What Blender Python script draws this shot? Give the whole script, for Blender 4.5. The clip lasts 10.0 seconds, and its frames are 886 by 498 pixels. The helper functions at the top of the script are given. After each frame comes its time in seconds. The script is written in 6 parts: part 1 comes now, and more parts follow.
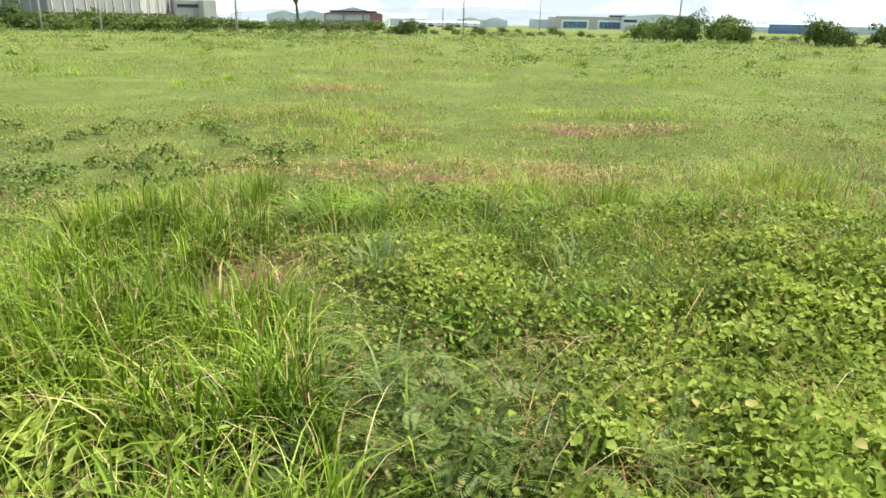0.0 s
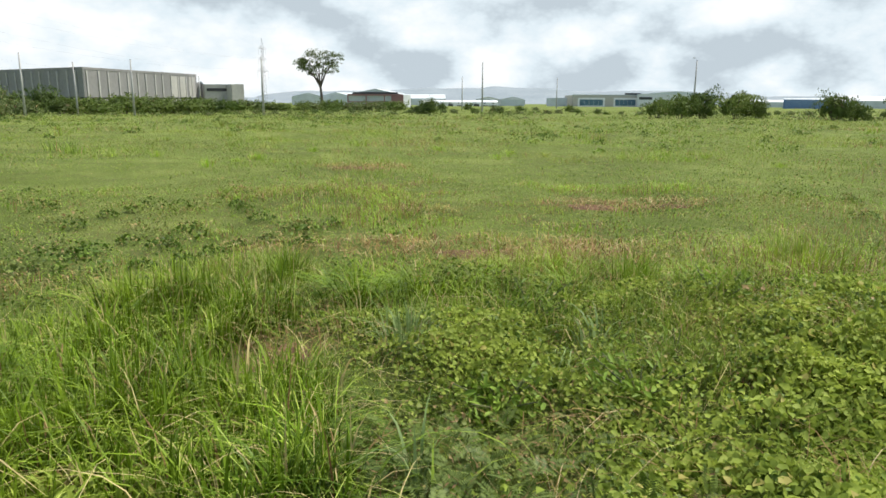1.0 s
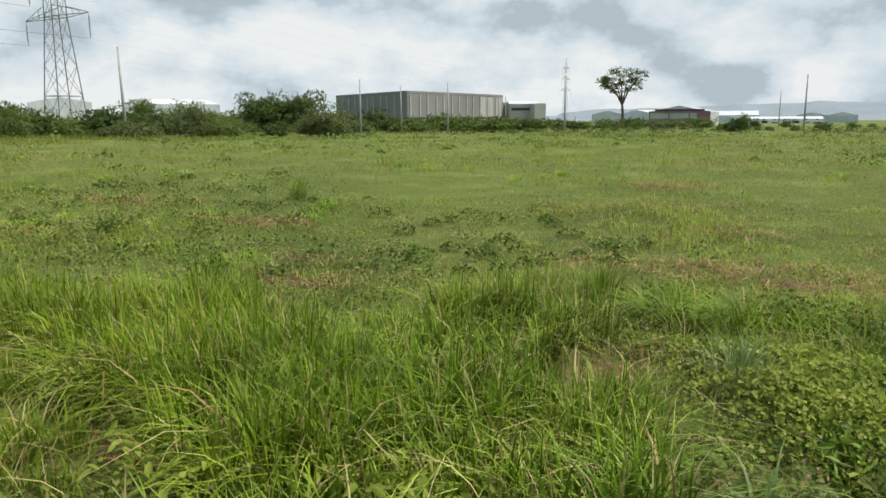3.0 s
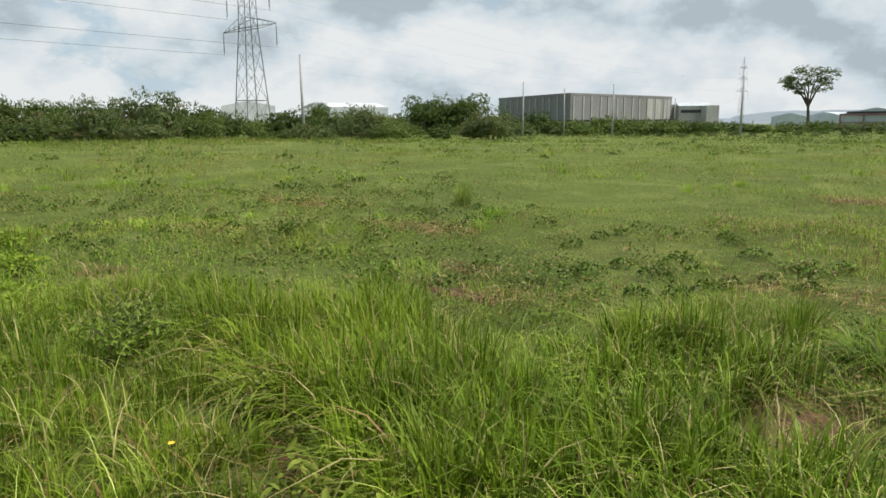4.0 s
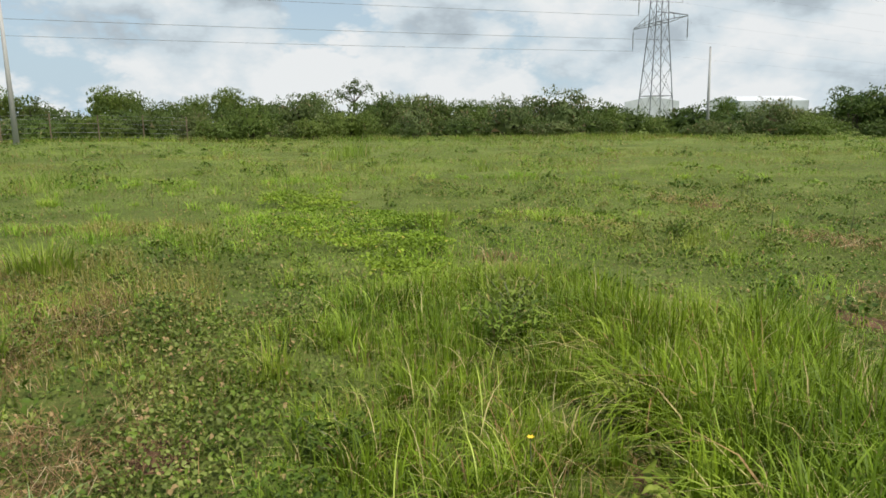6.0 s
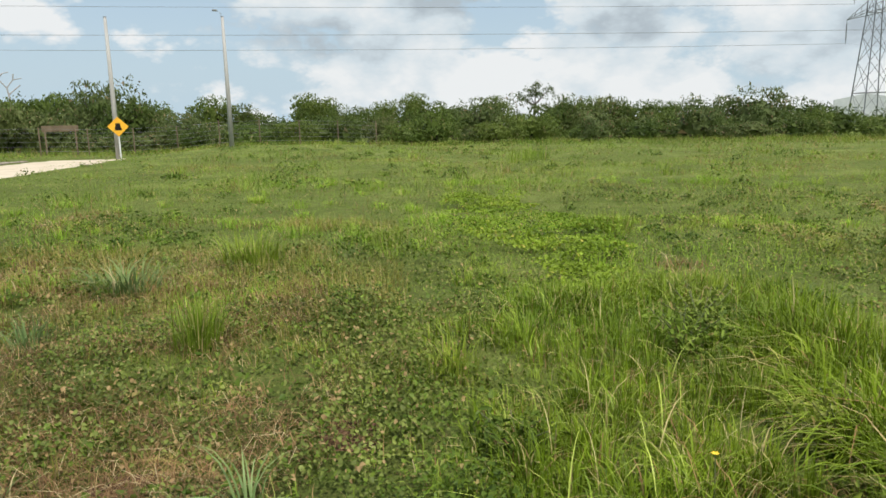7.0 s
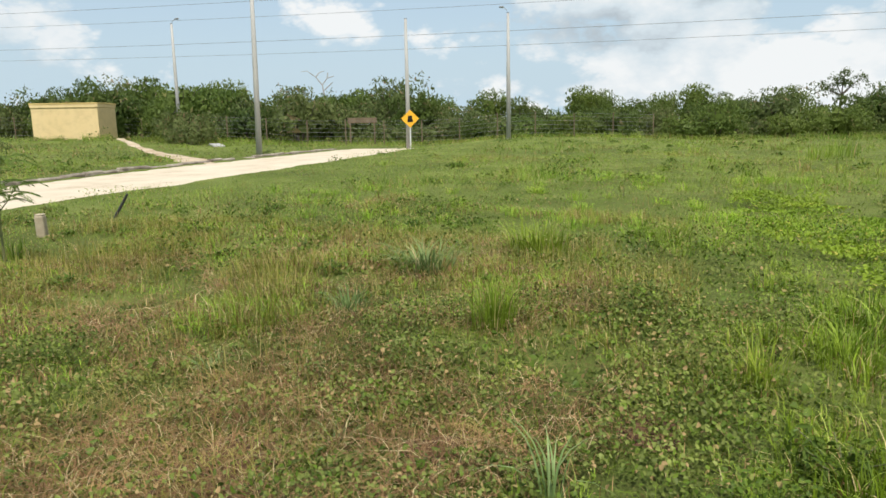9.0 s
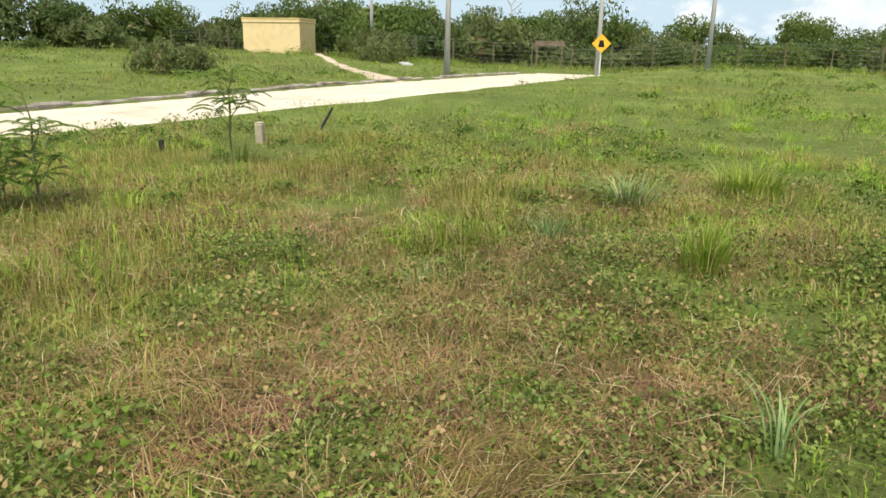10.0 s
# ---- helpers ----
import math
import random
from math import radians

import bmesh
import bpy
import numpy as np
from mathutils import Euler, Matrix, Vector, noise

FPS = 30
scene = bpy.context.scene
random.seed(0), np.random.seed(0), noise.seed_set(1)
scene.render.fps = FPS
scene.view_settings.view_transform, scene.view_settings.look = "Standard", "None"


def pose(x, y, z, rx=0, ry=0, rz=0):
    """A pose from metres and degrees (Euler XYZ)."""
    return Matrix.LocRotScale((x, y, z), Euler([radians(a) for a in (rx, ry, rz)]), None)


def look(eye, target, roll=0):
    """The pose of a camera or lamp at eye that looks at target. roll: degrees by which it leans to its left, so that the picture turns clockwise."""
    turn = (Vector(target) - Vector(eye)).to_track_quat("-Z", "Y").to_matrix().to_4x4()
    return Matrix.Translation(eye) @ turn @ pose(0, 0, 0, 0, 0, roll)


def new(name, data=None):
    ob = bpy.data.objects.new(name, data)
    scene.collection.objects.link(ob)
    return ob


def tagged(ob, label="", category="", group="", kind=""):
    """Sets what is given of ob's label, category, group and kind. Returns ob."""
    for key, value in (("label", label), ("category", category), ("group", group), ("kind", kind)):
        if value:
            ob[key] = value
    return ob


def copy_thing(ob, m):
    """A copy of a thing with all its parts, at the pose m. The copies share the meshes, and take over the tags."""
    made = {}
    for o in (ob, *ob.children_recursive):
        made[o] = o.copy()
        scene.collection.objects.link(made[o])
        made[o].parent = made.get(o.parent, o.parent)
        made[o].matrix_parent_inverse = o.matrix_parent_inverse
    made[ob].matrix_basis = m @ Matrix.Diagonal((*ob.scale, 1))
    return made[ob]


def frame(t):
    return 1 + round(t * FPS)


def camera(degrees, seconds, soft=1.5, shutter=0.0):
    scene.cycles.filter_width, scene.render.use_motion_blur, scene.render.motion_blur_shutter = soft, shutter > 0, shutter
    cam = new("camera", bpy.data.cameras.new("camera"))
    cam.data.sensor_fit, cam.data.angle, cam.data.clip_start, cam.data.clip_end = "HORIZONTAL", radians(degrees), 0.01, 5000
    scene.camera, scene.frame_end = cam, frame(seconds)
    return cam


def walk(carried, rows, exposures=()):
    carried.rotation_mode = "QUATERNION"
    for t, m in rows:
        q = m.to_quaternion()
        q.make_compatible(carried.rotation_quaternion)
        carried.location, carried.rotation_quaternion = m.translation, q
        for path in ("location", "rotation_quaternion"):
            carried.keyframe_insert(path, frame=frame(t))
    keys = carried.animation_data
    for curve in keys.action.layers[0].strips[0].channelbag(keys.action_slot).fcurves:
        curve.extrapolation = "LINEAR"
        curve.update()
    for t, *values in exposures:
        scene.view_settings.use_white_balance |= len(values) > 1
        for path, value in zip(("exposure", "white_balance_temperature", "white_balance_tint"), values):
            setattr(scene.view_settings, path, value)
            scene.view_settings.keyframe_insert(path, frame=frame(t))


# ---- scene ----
cam = camera(64.5, 10.0, soft=1.55)
# seconds, x, y, z, yaw, pitch, roll
PATH = [
    (0.0, 0.044, -0.226, 1.490, -0.30, -18.13, -1.02),
    (0.5, 0.042, -0.257, 1.508, -0.79, -14.66, -0.86),
    (1.0, 0.025, -0.281, 1.507, 1.22, -12.08, -0.28),
    (1.5, -0.012, -0.283, 1.505, 6.16, -11.26, 0.04),
    (2.0, -0.066, -0.269, 1.499, 12.77, -11.00, 0.04),
    (2.5, -0.126, -0.272, 1.495, 17.99, -10.80, 0.24),
    (3.0, -0.204, -0.279, 1.490, 24.83, -10.64, 0.33),
    (4.5, -0.471, -0.109, 1.608, 45.41, -10.53, -0.05),
    (5.0, -0.502, -0.062, 1.589, 54.51, -10.91, -0.35),
    (5.5, -0.507, -0.028, 1.584, 61.92, -10.93, 0.20),
    (7.0, -0.459, -0.081, 1.588, 83.53, -10.04, 1.17),
    (7.5, -0.441, -0.104, 1.586, 89.77, -10.47, 1.66),
    (8.0, -0.448, -0.148, 1.583, 94.96, -9.97, 1.53),
    (8.5, -0.436, -0.216, 1.581, 99.50, -9.59, 1.39),
    (9.0, -0.420, -0.310, 1.576, 105.10, -10.20, 1.03),
    (9.5, -0.365, -0.422, 1.572, 111.95, -12.56, 0.34),
    (10.0, -0.342, -0.582, 1.572, 119.57, -16.12, -0.87),
]
walk(cam, [(t, pose(x, y, z, 90 + pitch, roll, yaw)) for t, x, y, z, yaw, pitch, roll in PATH],
     exposures=[(0.0, 0.74), (0.5, 0.52), (1.0, 0.14), (1.6, 0.03), (2.5, -0.09), (4.5, -0.22), (5.5, -0.20), (7.5, -0.13), (9.0, -0.06), (9.5, -0.02), (10.0, 0.17)])

# ---- sky and sun ----
SUN_AZIMUTH, SUN_HEIGHT = radians(70), radians(60)  # azimuth clockwise from +y
world = bpy.data.worlds.new("sky")
scene.world = world
world.use_nodes = True
wt = world.node_tree
wt.nodes.clear()


def wnode(kind, **values):
    n = wt.nodes.new(kind)
    for key, value in values.items():
        n.inputs[key].default_value = value
    return n


sky = wt.nodes.new("ShaderNodeTexSky")
sky.sky_type = "NISHITA"
sky.sun_disc = False
sky.sun_elevation, sky.sun_rotation = SUN_HEIGHT, SUN_AZIMUTH
sky.dust_density = 2.0
coord = wt.nodes.new("ShaderNodeTexCoord")
split = wt.nodes.new("ShaderNodeSeparateXYZ")
wt.links.new(coord.outputs["Generated"], split.inputs[0])


def wmath(op, a, b):
    n = wt.nodes.new("ShaderNodeMath")
    n.operation = op
    for i, v in enumerate((a, b)):
        if isinstance(v, (int, float)):
            n.inputs[i].default_value = v
        else:
            wt.links.new(v, n.inputs[i])
    return n.outputs[0]


flat = wt.nodes.new("ShaderNodeMapping")
flat.inputs["Scale"].default_value = (1.0, 1.0, 1.7)
wt.links.new(coord.outputs["Generated"], flat.inputs["Vector"])


def wnoise(scale, detail, offset, rough=0.55):
    m = wt.nodes.new("ShaderNodeMapping")
    m.inputs["Location"].default_value = offset
    wt.links.new(flat.outputs[0], m.inputs["Vector"])
    n = wnode("ShaderNodeTexNoise", Scale=scale, Detail=detail, Roughness=rough)
    wt.links.new(m.outputs[0], n.inputs["Vector"])
    return n.outputs["Fac"]


def wramp(fac, stops):
    r = wt.nodes.new("ShaderNodeValToRGB")
    while len(r.color_ramp.elements) < len(stops):
        r.color_ramp.elements.new(0.5)
    for e, (p, c) in zip(r.color_ramp.elements, stops):
        e.position, e.color = p, (*c, 1)
    wt.links.new(fac, r.inputs[0])
    return r.outputs[0]


# heaped clouds, thicker to the north, with bright tops and grey undersides
def heaps(offset, fine=4.0):
    m = wt.nodes.new("ShaderNodeMapping")
    m.inputs["Location"].default_value = offset
    wt.links.new(flat.outputs[0], m.inputs["Vector"])
    v = wnode("ShaderNodeTexVoronoi", Scale=6.5, Detail=fine, Roughness=0.55, Lacunarity=2.3)
    v.normalize = True
    wt.links.new(m.outputs[0], v.inputs["Vector"])
    return wmath("ADD", wmath("MULTIPLY", wnoise(2.9, fine * 1.8, offset, 0.56), 0.62), wmath("MULTIPLY", wmath("SUBTRACT", 0.70, v.outputs["Distance"]), 0.62))


density = heaps((1.3, 0.4, 0.2))
bulk, above = heaps((1.3, 0.4, 0.2), 1.2), heaps((1.31, 0.405, 0.29), 1.2)
cover = wmath("ADD", density, wmath("MULTIPLY", wmath("ADD", split.outputs["Y"], -0.25), 0.14))
mask = wramp(cover, [(0.470, (0, 0, 0)), (0.520, (1, 1, 1))])
lit = wmath("ADD", wmath("MULTIPLY", wmath("SUBTRACT", density, bulk), 3.4), wmath("ADD", 0.55, wmath("MULTIPLY", wmath("SUBTRACT", bulk, above), 3.1)))
body = wramp(lit, [(0.16, (0.52, 0.60, 0.66)), (0.42, (0.73, 0.83, 0.89)), (0.80, (0.96, 0.99, 1.0))])
haze = wramp(split.outputs["Z"], [(0.0, (1, 1, 1)), (0.10, (0.75, 0.75, 0.75)), (0.35, (0.25, 0.25, 0.25))])
clear_sky = wnode("ShaderNodeBackground", Strength=0.15)
wt.links.new(sky.outputs[0], clear_sky.inputs[0])
haze_sky = wnode("ShaderNodeBackground", Color=(0.64, 0.81, 0.93, 1), Strength=0.92)
cloud_sky = wnode("ShaderNodeBackground", Strength=0.97)
wt.links.new(body, cloud_sky.inputs[0])
mix_1, mix_2 = wt.nodes.new("ShaderNodeMixShader"), wt.nodes.new("ShaderNodeMixShader")
wt.links.new(haze, mix_1.inputs[0])
wt.links.new(clear_sky.outputs[0], mix_1.inputs[1])
wt.links.new(haze_sky.outputs[0], mix_1.inputs[2])
wt.links.new(mask, mix_2.inputs[0])
wt.links.new(mix_1.outputs[0], mix_2.inputs[1])
wt.links.new(cloud_sky.outputs[0], mix_2.inputs[2])
wout = wt.nodes.new("ShaderNodeOutputWorld")
wt.links.new(mix_2.outputs[0], wout.inputs[0])

sun = new("sun", bpy.data.lights.new("sun", "SUN"))
sun.data.energy, sun.data.angle, sun.data.color = 4.8, radians(2.0), (1.0, 0.95, 0.86)
sun.matrix_world = look((math.sin(SUN_AZIMUTH) * math.cos(SUN_HEIGHT) * 60, math.cos(SUN_AZIMUTH) * math.cos(SUN_HEIGHT) * 60, math.sin(SUN_HEIGHT) * 60), (0, 0, 0))


# ---- materials ----
class Mat:
    """A small builder for node materials."""

    def __init__(self, name, rough=0.8, metal=0.0, spec=0.5):
        self.m = bpy.data.materials.new(name)
        self.m.use_nodes = True
        self.t = self.m.node_tree
        self.b = self.t.nodes["Principled BSDF"]
        self.b.inputs["Roughness"].default_value = rough
        self.b.inputs["Metallic"].default_value = metal
        self.b.inputs["Specular IOR Level"].default_value = spec
        self.c = self.t.nodes.new("ShaderNodeTexCoord")
        self.g = self.t.nodes.new("ShaderNodeNewGeometry")

    def noise(self, scale, detail=4.0, rough=0.55, stretch=None, space="Position"):
        n = self.t.nodes.new("ShaderNodeTexNoise")
        n.inputs["Scale"].default_value, n.inputs["Detail"].default_value, n.inputs["Roughness"].default_value = scale, detail, rough
        src = self.g.outputs["Position"] if space == "Position" else self.c.outputs["Object"]
        if stretch:
            mp = self.t.nodes.new("ShaderNodeMapping")
            mp.inputs["Scale"].default_value = stretch
            self.t.links.new(src, mp.inputs["Vector"])
            src = mp.outputs[0]
        self.t.links.new(src, n.inputs["Vector"])
        return n.outputs["Fac"]

    def ramp(self, fac, stops):
        r = self.t.nodes.new("ShaderNodeValToRGB")
        while len(r.color_ramp.elements) < len(stops):
            r.color_ramp.elements.new(0.5)
        for e, (p, c) in zip(r.color_ramp.elements, stops):
            e.position, e.color = p, ((*c, 1) if not isinstance(c, float) else (c, c, c, 1))
        self.t.links.new(fac, r.inputs[0])
        return r.outputs[0]

    def mix(self, fac, a, b, mode="MIX"):
        n = self.t.nodes.new("ShaderNodeMix")
        n.data_type, n.blend_type = "RGBA", mode
        for key, v in ((0, fac), (6, a), (7, b)):
            if isinstance(v, float):
                n.inputs[key].default_value = v
            elif isinstance(v, tuple):
                n.inputs[key].default_value = (*v, 1)
            else:
                self.t.links.new(v, n.inputs[key])
        return n.outputs[2]

    def colour(self, socket):
        self.t.links.new(socket, self.b.inputs["Base Color"])
        self.col = socket
        return self

    def bump(self, fac, strength, distance=0.02):
        n = self.t.nodes.new("ShaderNodeBump")
        n.inputs["Strength"].default_value, n.inputs["Distance"].default_value = strength, distance
        self.t.links.new(fac, n.inputs["Height"])
        self.t.links.new(n.outputs[0], self.b.inputs["Normal"])
        return self

    def leafy(self, through_light):
        """Lets some light through, as blades and leaves do."""
        tr = self.t.nodes.new("ShaderNodeBsdfTranslucent")
        self.t.links.new(self.col, tr.inputs[0])
        mx = self.t.nodes.new("ShaderNodeMixShader")
        mx.inputs[0].default_value = through_light
        self.t.links.new(self.b.outputs[0], mx.inputs[1])
        self.t.links.new(tr.outputs[0], mx.inputs[2])
        self.t.links.new(mx.outputs[0], self.t.nodes["Material Output"].inputs[0])
        return self


def foliage(name, dark, mid, light, dry, dry_share, patch=0.25, rough=0.5, through_light=0.35, withered=0.0, mottle=2.6, shade=0.55):
    """Leaves or blades: each its own shade, with slow drifts of hue over the field and some dry ones."""
    m = Mat(name, rough, spec=0.18)
    r = m.g.outputs["Random Per Island"]
    own = m.ramp(r, [(0.0, dark), (0.45, mid), (1.0, light)])
    drift = m.ramp(m.noise(patch, 3), [(0.35, 0.0), (0.65, 1.0)])
    yellow = m.mix(0.55, own, (light[0] * 1.18, light[1] * 1.02, light[2] * 0.9))
    both = m.mix(drift, own, yellow)
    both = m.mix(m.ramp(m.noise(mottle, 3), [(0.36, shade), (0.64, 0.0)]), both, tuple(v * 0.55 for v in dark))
    if withered:
        both = m.mix(m.ramp(m.noise(0.30, 4), [(0.54, 0.0), (0.66, withered)]), both, (0.31, 0.225, 0.092))
    w = m.t.nodes.new("ShaderNodeTexWhiteNoise")
    w.noise_dimensions = "1D"
    m.t.links.new(r, w.inputs["W"])
    pick = m.ramp(w.outputs["Value"], [(1.0 - dry_share - 0.001, 0.0), (1.0 - dry_share, 1.0)])
    both = m.mix(pick, both, dry)
    return m.colour(both).leafy(through_light).m


MAT = {}
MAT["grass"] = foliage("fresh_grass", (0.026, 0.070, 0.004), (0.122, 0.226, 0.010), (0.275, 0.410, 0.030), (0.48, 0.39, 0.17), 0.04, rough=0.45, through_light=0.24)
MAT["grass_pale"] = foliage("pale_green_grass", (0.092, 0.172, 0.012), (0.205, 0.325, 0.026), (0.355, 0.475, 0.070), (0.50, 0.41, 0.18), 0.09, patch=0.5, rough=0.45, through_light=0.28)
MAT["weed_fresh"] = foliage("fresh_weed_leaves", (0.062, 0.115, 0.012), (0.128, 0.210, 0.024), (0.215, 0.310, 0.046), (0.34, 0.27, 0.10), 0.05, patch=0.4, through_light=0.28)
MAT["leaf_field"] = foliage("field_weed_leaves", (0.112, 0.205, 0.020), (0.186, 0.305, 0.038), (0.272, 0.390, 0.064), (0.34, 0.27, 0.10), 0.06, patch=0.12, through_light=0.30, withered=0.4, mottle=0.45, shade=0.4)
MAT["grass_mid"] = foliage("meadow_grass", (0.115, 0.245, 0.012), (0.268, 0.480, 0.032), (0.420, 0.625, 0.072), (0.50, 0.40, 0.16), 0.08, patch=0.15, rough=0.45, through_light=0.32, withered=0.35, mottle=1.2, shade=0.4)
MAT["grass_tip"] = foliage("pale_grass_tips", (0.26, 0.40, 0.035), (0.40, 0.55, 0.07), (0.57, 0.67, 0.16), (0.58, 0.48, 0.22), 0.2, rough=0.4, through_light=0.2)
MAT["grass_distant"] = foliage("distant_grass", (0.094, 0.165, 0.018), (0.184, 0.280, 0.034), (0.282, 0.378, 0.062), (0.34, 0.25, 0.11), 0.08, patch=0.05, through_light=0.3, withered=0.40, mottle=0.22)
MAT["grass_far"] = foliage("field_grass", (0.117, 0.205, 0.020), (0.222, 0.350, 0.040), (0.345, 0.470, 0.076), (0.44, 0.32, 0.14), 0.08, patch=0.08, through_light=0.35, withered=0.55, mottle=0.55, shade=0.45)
MAT["grass_dry"] = foliage("withered_grass", (0.150, 0.085, 0.038), (0.285, 0.172, 0.078), (0.43, 0.300, 0.14), (0.55, 0.45, 0.24), 0.15, rough=0.7, through_light=0.25)
MAT["litter"] = foliage("brown_grass_litter", (0.112, 0.060, 0.030), (0.275, 0.160, 0.078), (0.48, 0.330, 0.160), (0.55, 0.45, 0.25), 0.12, rough=0.8, through_light=0.2)
MAT["grass_golden"] = foliage("golden_grass", (0.13, 0.135, 0.020), (0.285, 0.285, 0.055), (0.43, 0.41, 0.12), (0.50, 0.38, 0.17), 0.15, patch=0.2, rough=0.5, through_light=0.3)
MAT["grass_blue"] = foliage("blue_green_grass", (0.11, 0.195, 0.055), (0.195, 0.300, 0.10), (0.32, 0.43, 0.18), (0.50, 0.42, 0.22), 0.08, through_light=0.3)
MAT["feather_leaf"] = foliage("feathery_leaves", (0.055, 0.098, 0.020), (0.120, 0.182, 0.038), (0.195, 0.260, 0.066), (0.26, 0.17, 0.08), 0.05, through_light=0.28)
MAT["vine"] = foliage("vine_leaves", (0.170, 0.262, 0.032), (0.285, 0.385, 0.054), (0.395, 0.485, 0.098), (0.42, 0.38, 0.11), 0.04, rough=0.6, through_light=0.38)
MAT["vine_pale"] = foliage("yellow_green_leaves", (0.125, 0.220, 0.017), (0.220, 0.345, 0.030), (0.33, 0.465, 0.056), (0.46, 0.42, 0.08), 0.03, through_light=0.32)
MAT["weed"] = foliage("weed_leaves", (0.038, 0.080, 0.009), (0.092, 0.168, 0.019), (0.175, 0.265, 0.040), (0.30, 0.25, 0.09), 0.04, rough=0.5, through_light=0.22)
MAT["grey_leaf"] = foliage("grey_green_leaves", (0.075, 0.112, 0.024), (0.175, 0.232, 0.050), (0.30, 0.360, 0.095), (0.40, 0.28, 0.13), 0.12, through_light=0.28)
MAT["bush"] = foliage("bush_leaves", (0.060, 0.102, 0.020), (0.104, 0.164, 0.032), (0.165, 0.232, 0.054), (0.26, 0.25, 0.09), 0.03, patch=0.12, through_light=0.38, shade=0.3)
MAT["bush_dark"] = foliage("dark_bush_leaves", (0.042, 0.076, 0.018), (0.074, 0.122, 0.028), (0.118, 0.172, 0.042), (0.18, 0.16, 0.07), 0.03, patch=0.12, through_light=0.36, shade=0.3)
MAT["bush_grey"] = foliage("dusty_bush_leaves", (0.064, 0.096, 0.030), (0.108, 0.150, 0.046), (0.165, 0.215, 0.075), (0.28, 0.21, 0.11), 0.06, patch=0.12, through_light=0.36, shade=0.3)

m = Mat("field_soil", 0.95, spec=0.15)
base = m.mix(m.ramp(m.noise(3.0, 7, 0.65), [(0.38, 0.0), (0.62, 1.0)]), (0.080, 0.066, 0.028), (0.142, 0.205, 0.038))
base = m.mix(m.ramp(m.noise(0.22, 5, 0.6), [(0.32, 0.0), (0.62, 0.85)]), base, (0.192, 0.255, 0.052))
base = m.mix(m.ramp(m.noise(38.0, 5, 0.7), [(0.48, 0.0), (0.60, 0.75)]), base, (0.062, 0.060, 0.022))
base = m.mix(m.ramp(m.noise(24.0, 5, 0.7, stretch=(1.0, 2.6, 1.0)), [(0.56, 0.0), (0.66, 0.8)]), base, (0.22, 0.20, 0.085))
base = m.mix(m.ramp(m.noise(1.3, 5, 0.65), [(0.40, 0.65), (0.60, 0.0)]), base, (0.105, 0.145, 0.024))
base = m.mix(m.ramp(m.noise(0.45, 5, 0.6), [(0.52, 0.0), (0.66, 0.6)]), base, (0.225, 0.255, 0.070))
MAT["soil"] = m.colour(base).bump(m.noise(30.0, 6, 0.7), 1.0, 0.05).m

m = Mat("bare_earth", 0.95, spec=0.2)
base = m.ramp(m.noise(9.0, 5), [(0.3, (0.075, 0.042, 0.025)), (0.55, (0.14, 0.078, 0.046)), (0.75, (0.21, 0.125, 0.074))])
MAT["earth"] = m.colour(base).bump(m.noise(30.0, 4), 0.6, 0.03).m

m = Mat("crushed_limestone", 0.95, spec=0.2)
base = m.ramp(m.noise(0.7, 6), [(0.30, (0.38, 0.30, 0.21)), (0.45, (0.53, 0.45, 0.34)), (0.65, (0.63, 0.55, 0.435))])
base = m.mix(m.ramp(m.noise(18.0, 3), [(0.35, 0.0), (0.75, 1.0)]), base, (0.58, 0.50, 0.38))
MAT["limestone"] = m.colour(base).bump(m.noise(22.0, 5), 0.5, 0.02).m


m = Mat("sandy_path", 0.95, spec=0.2)
base = m.ramp(m.noise(1.1, 6), [(0.30, (0.34, 0.25, 0.16)), (0.5, (0.46, 0.37, 0.26)), (0.7, (0.56, 0.48, 0.36))])
MAT["sandy"] = m.colour(base).bump(m.noise(22.0, 5), 0.5, 0.02).m


def plain(name, a, b, scale, rough=0.8, metal=0.0, bump=0.15, streak=None):
    m = Mat(name, rough, metal)
    c = m.ramp(m.noise(scale, 6, stretch=streak), [(0.32, a), (0.68, b)])
    c = m.mix(m.ramp(m.noise(scale * 9, 3), [(0.45, 0.0), (0.8, 0.5)]), c, tuple(v * 0.72 for v in a))
    return m.colour(c).bump(m.noise(scale * 14, 3), bump, 0.01).m


MAT["concrete"] = plain("weathered_concrete", (0.34, 0.335, 0.325), (0.46, 0.455, 0.44), 1.4, 0.9, streak=(1, 1, 0.25))
MAT["kerb"] = plain("dirty_kerb_concrete", (0.13, 0.10, 0.075), (0.42, 0.37, 0.30), 1.7, 0.95)
MAT["post"] = plain("beige_post_concrete", (0.30, 0.25, 0.17), (0.46, 0.39, 0.28), 6.0, 0.95)
MAT["pale_stone"] = plain("pale_rubble", (0.62, 0.60, 0.55), (0.78, 0.76, 0.71), 2.0, 0.9)
MAT["block_wall"] = plain("grey_block_wall", (0.195, 0.195, 0.195), (0.265, 0.26, 0.255), 0.10, 0.95, streak=(1, 1, 0.35))
MAT["block_pale"] = plain("pale_block_wall", (0.34, 0.33, 0.31), (0.47, 0.46, 0.43), 0.15, 0.95, streak=(1, 1, 0.35))
MAT["column"] = plain("pale_concrete_column", (0.33, 0.325, 0.315), (0.45, 0.44, 0.42), 0.3, 0.9)
MAT["yellow_wall"] = plain("yellow_painted_plaster", (0.68, 0.52, 0.27), (0.74, 0.58, 0.32), 0.25, 0.85, streak=(1, 1, 0.4))
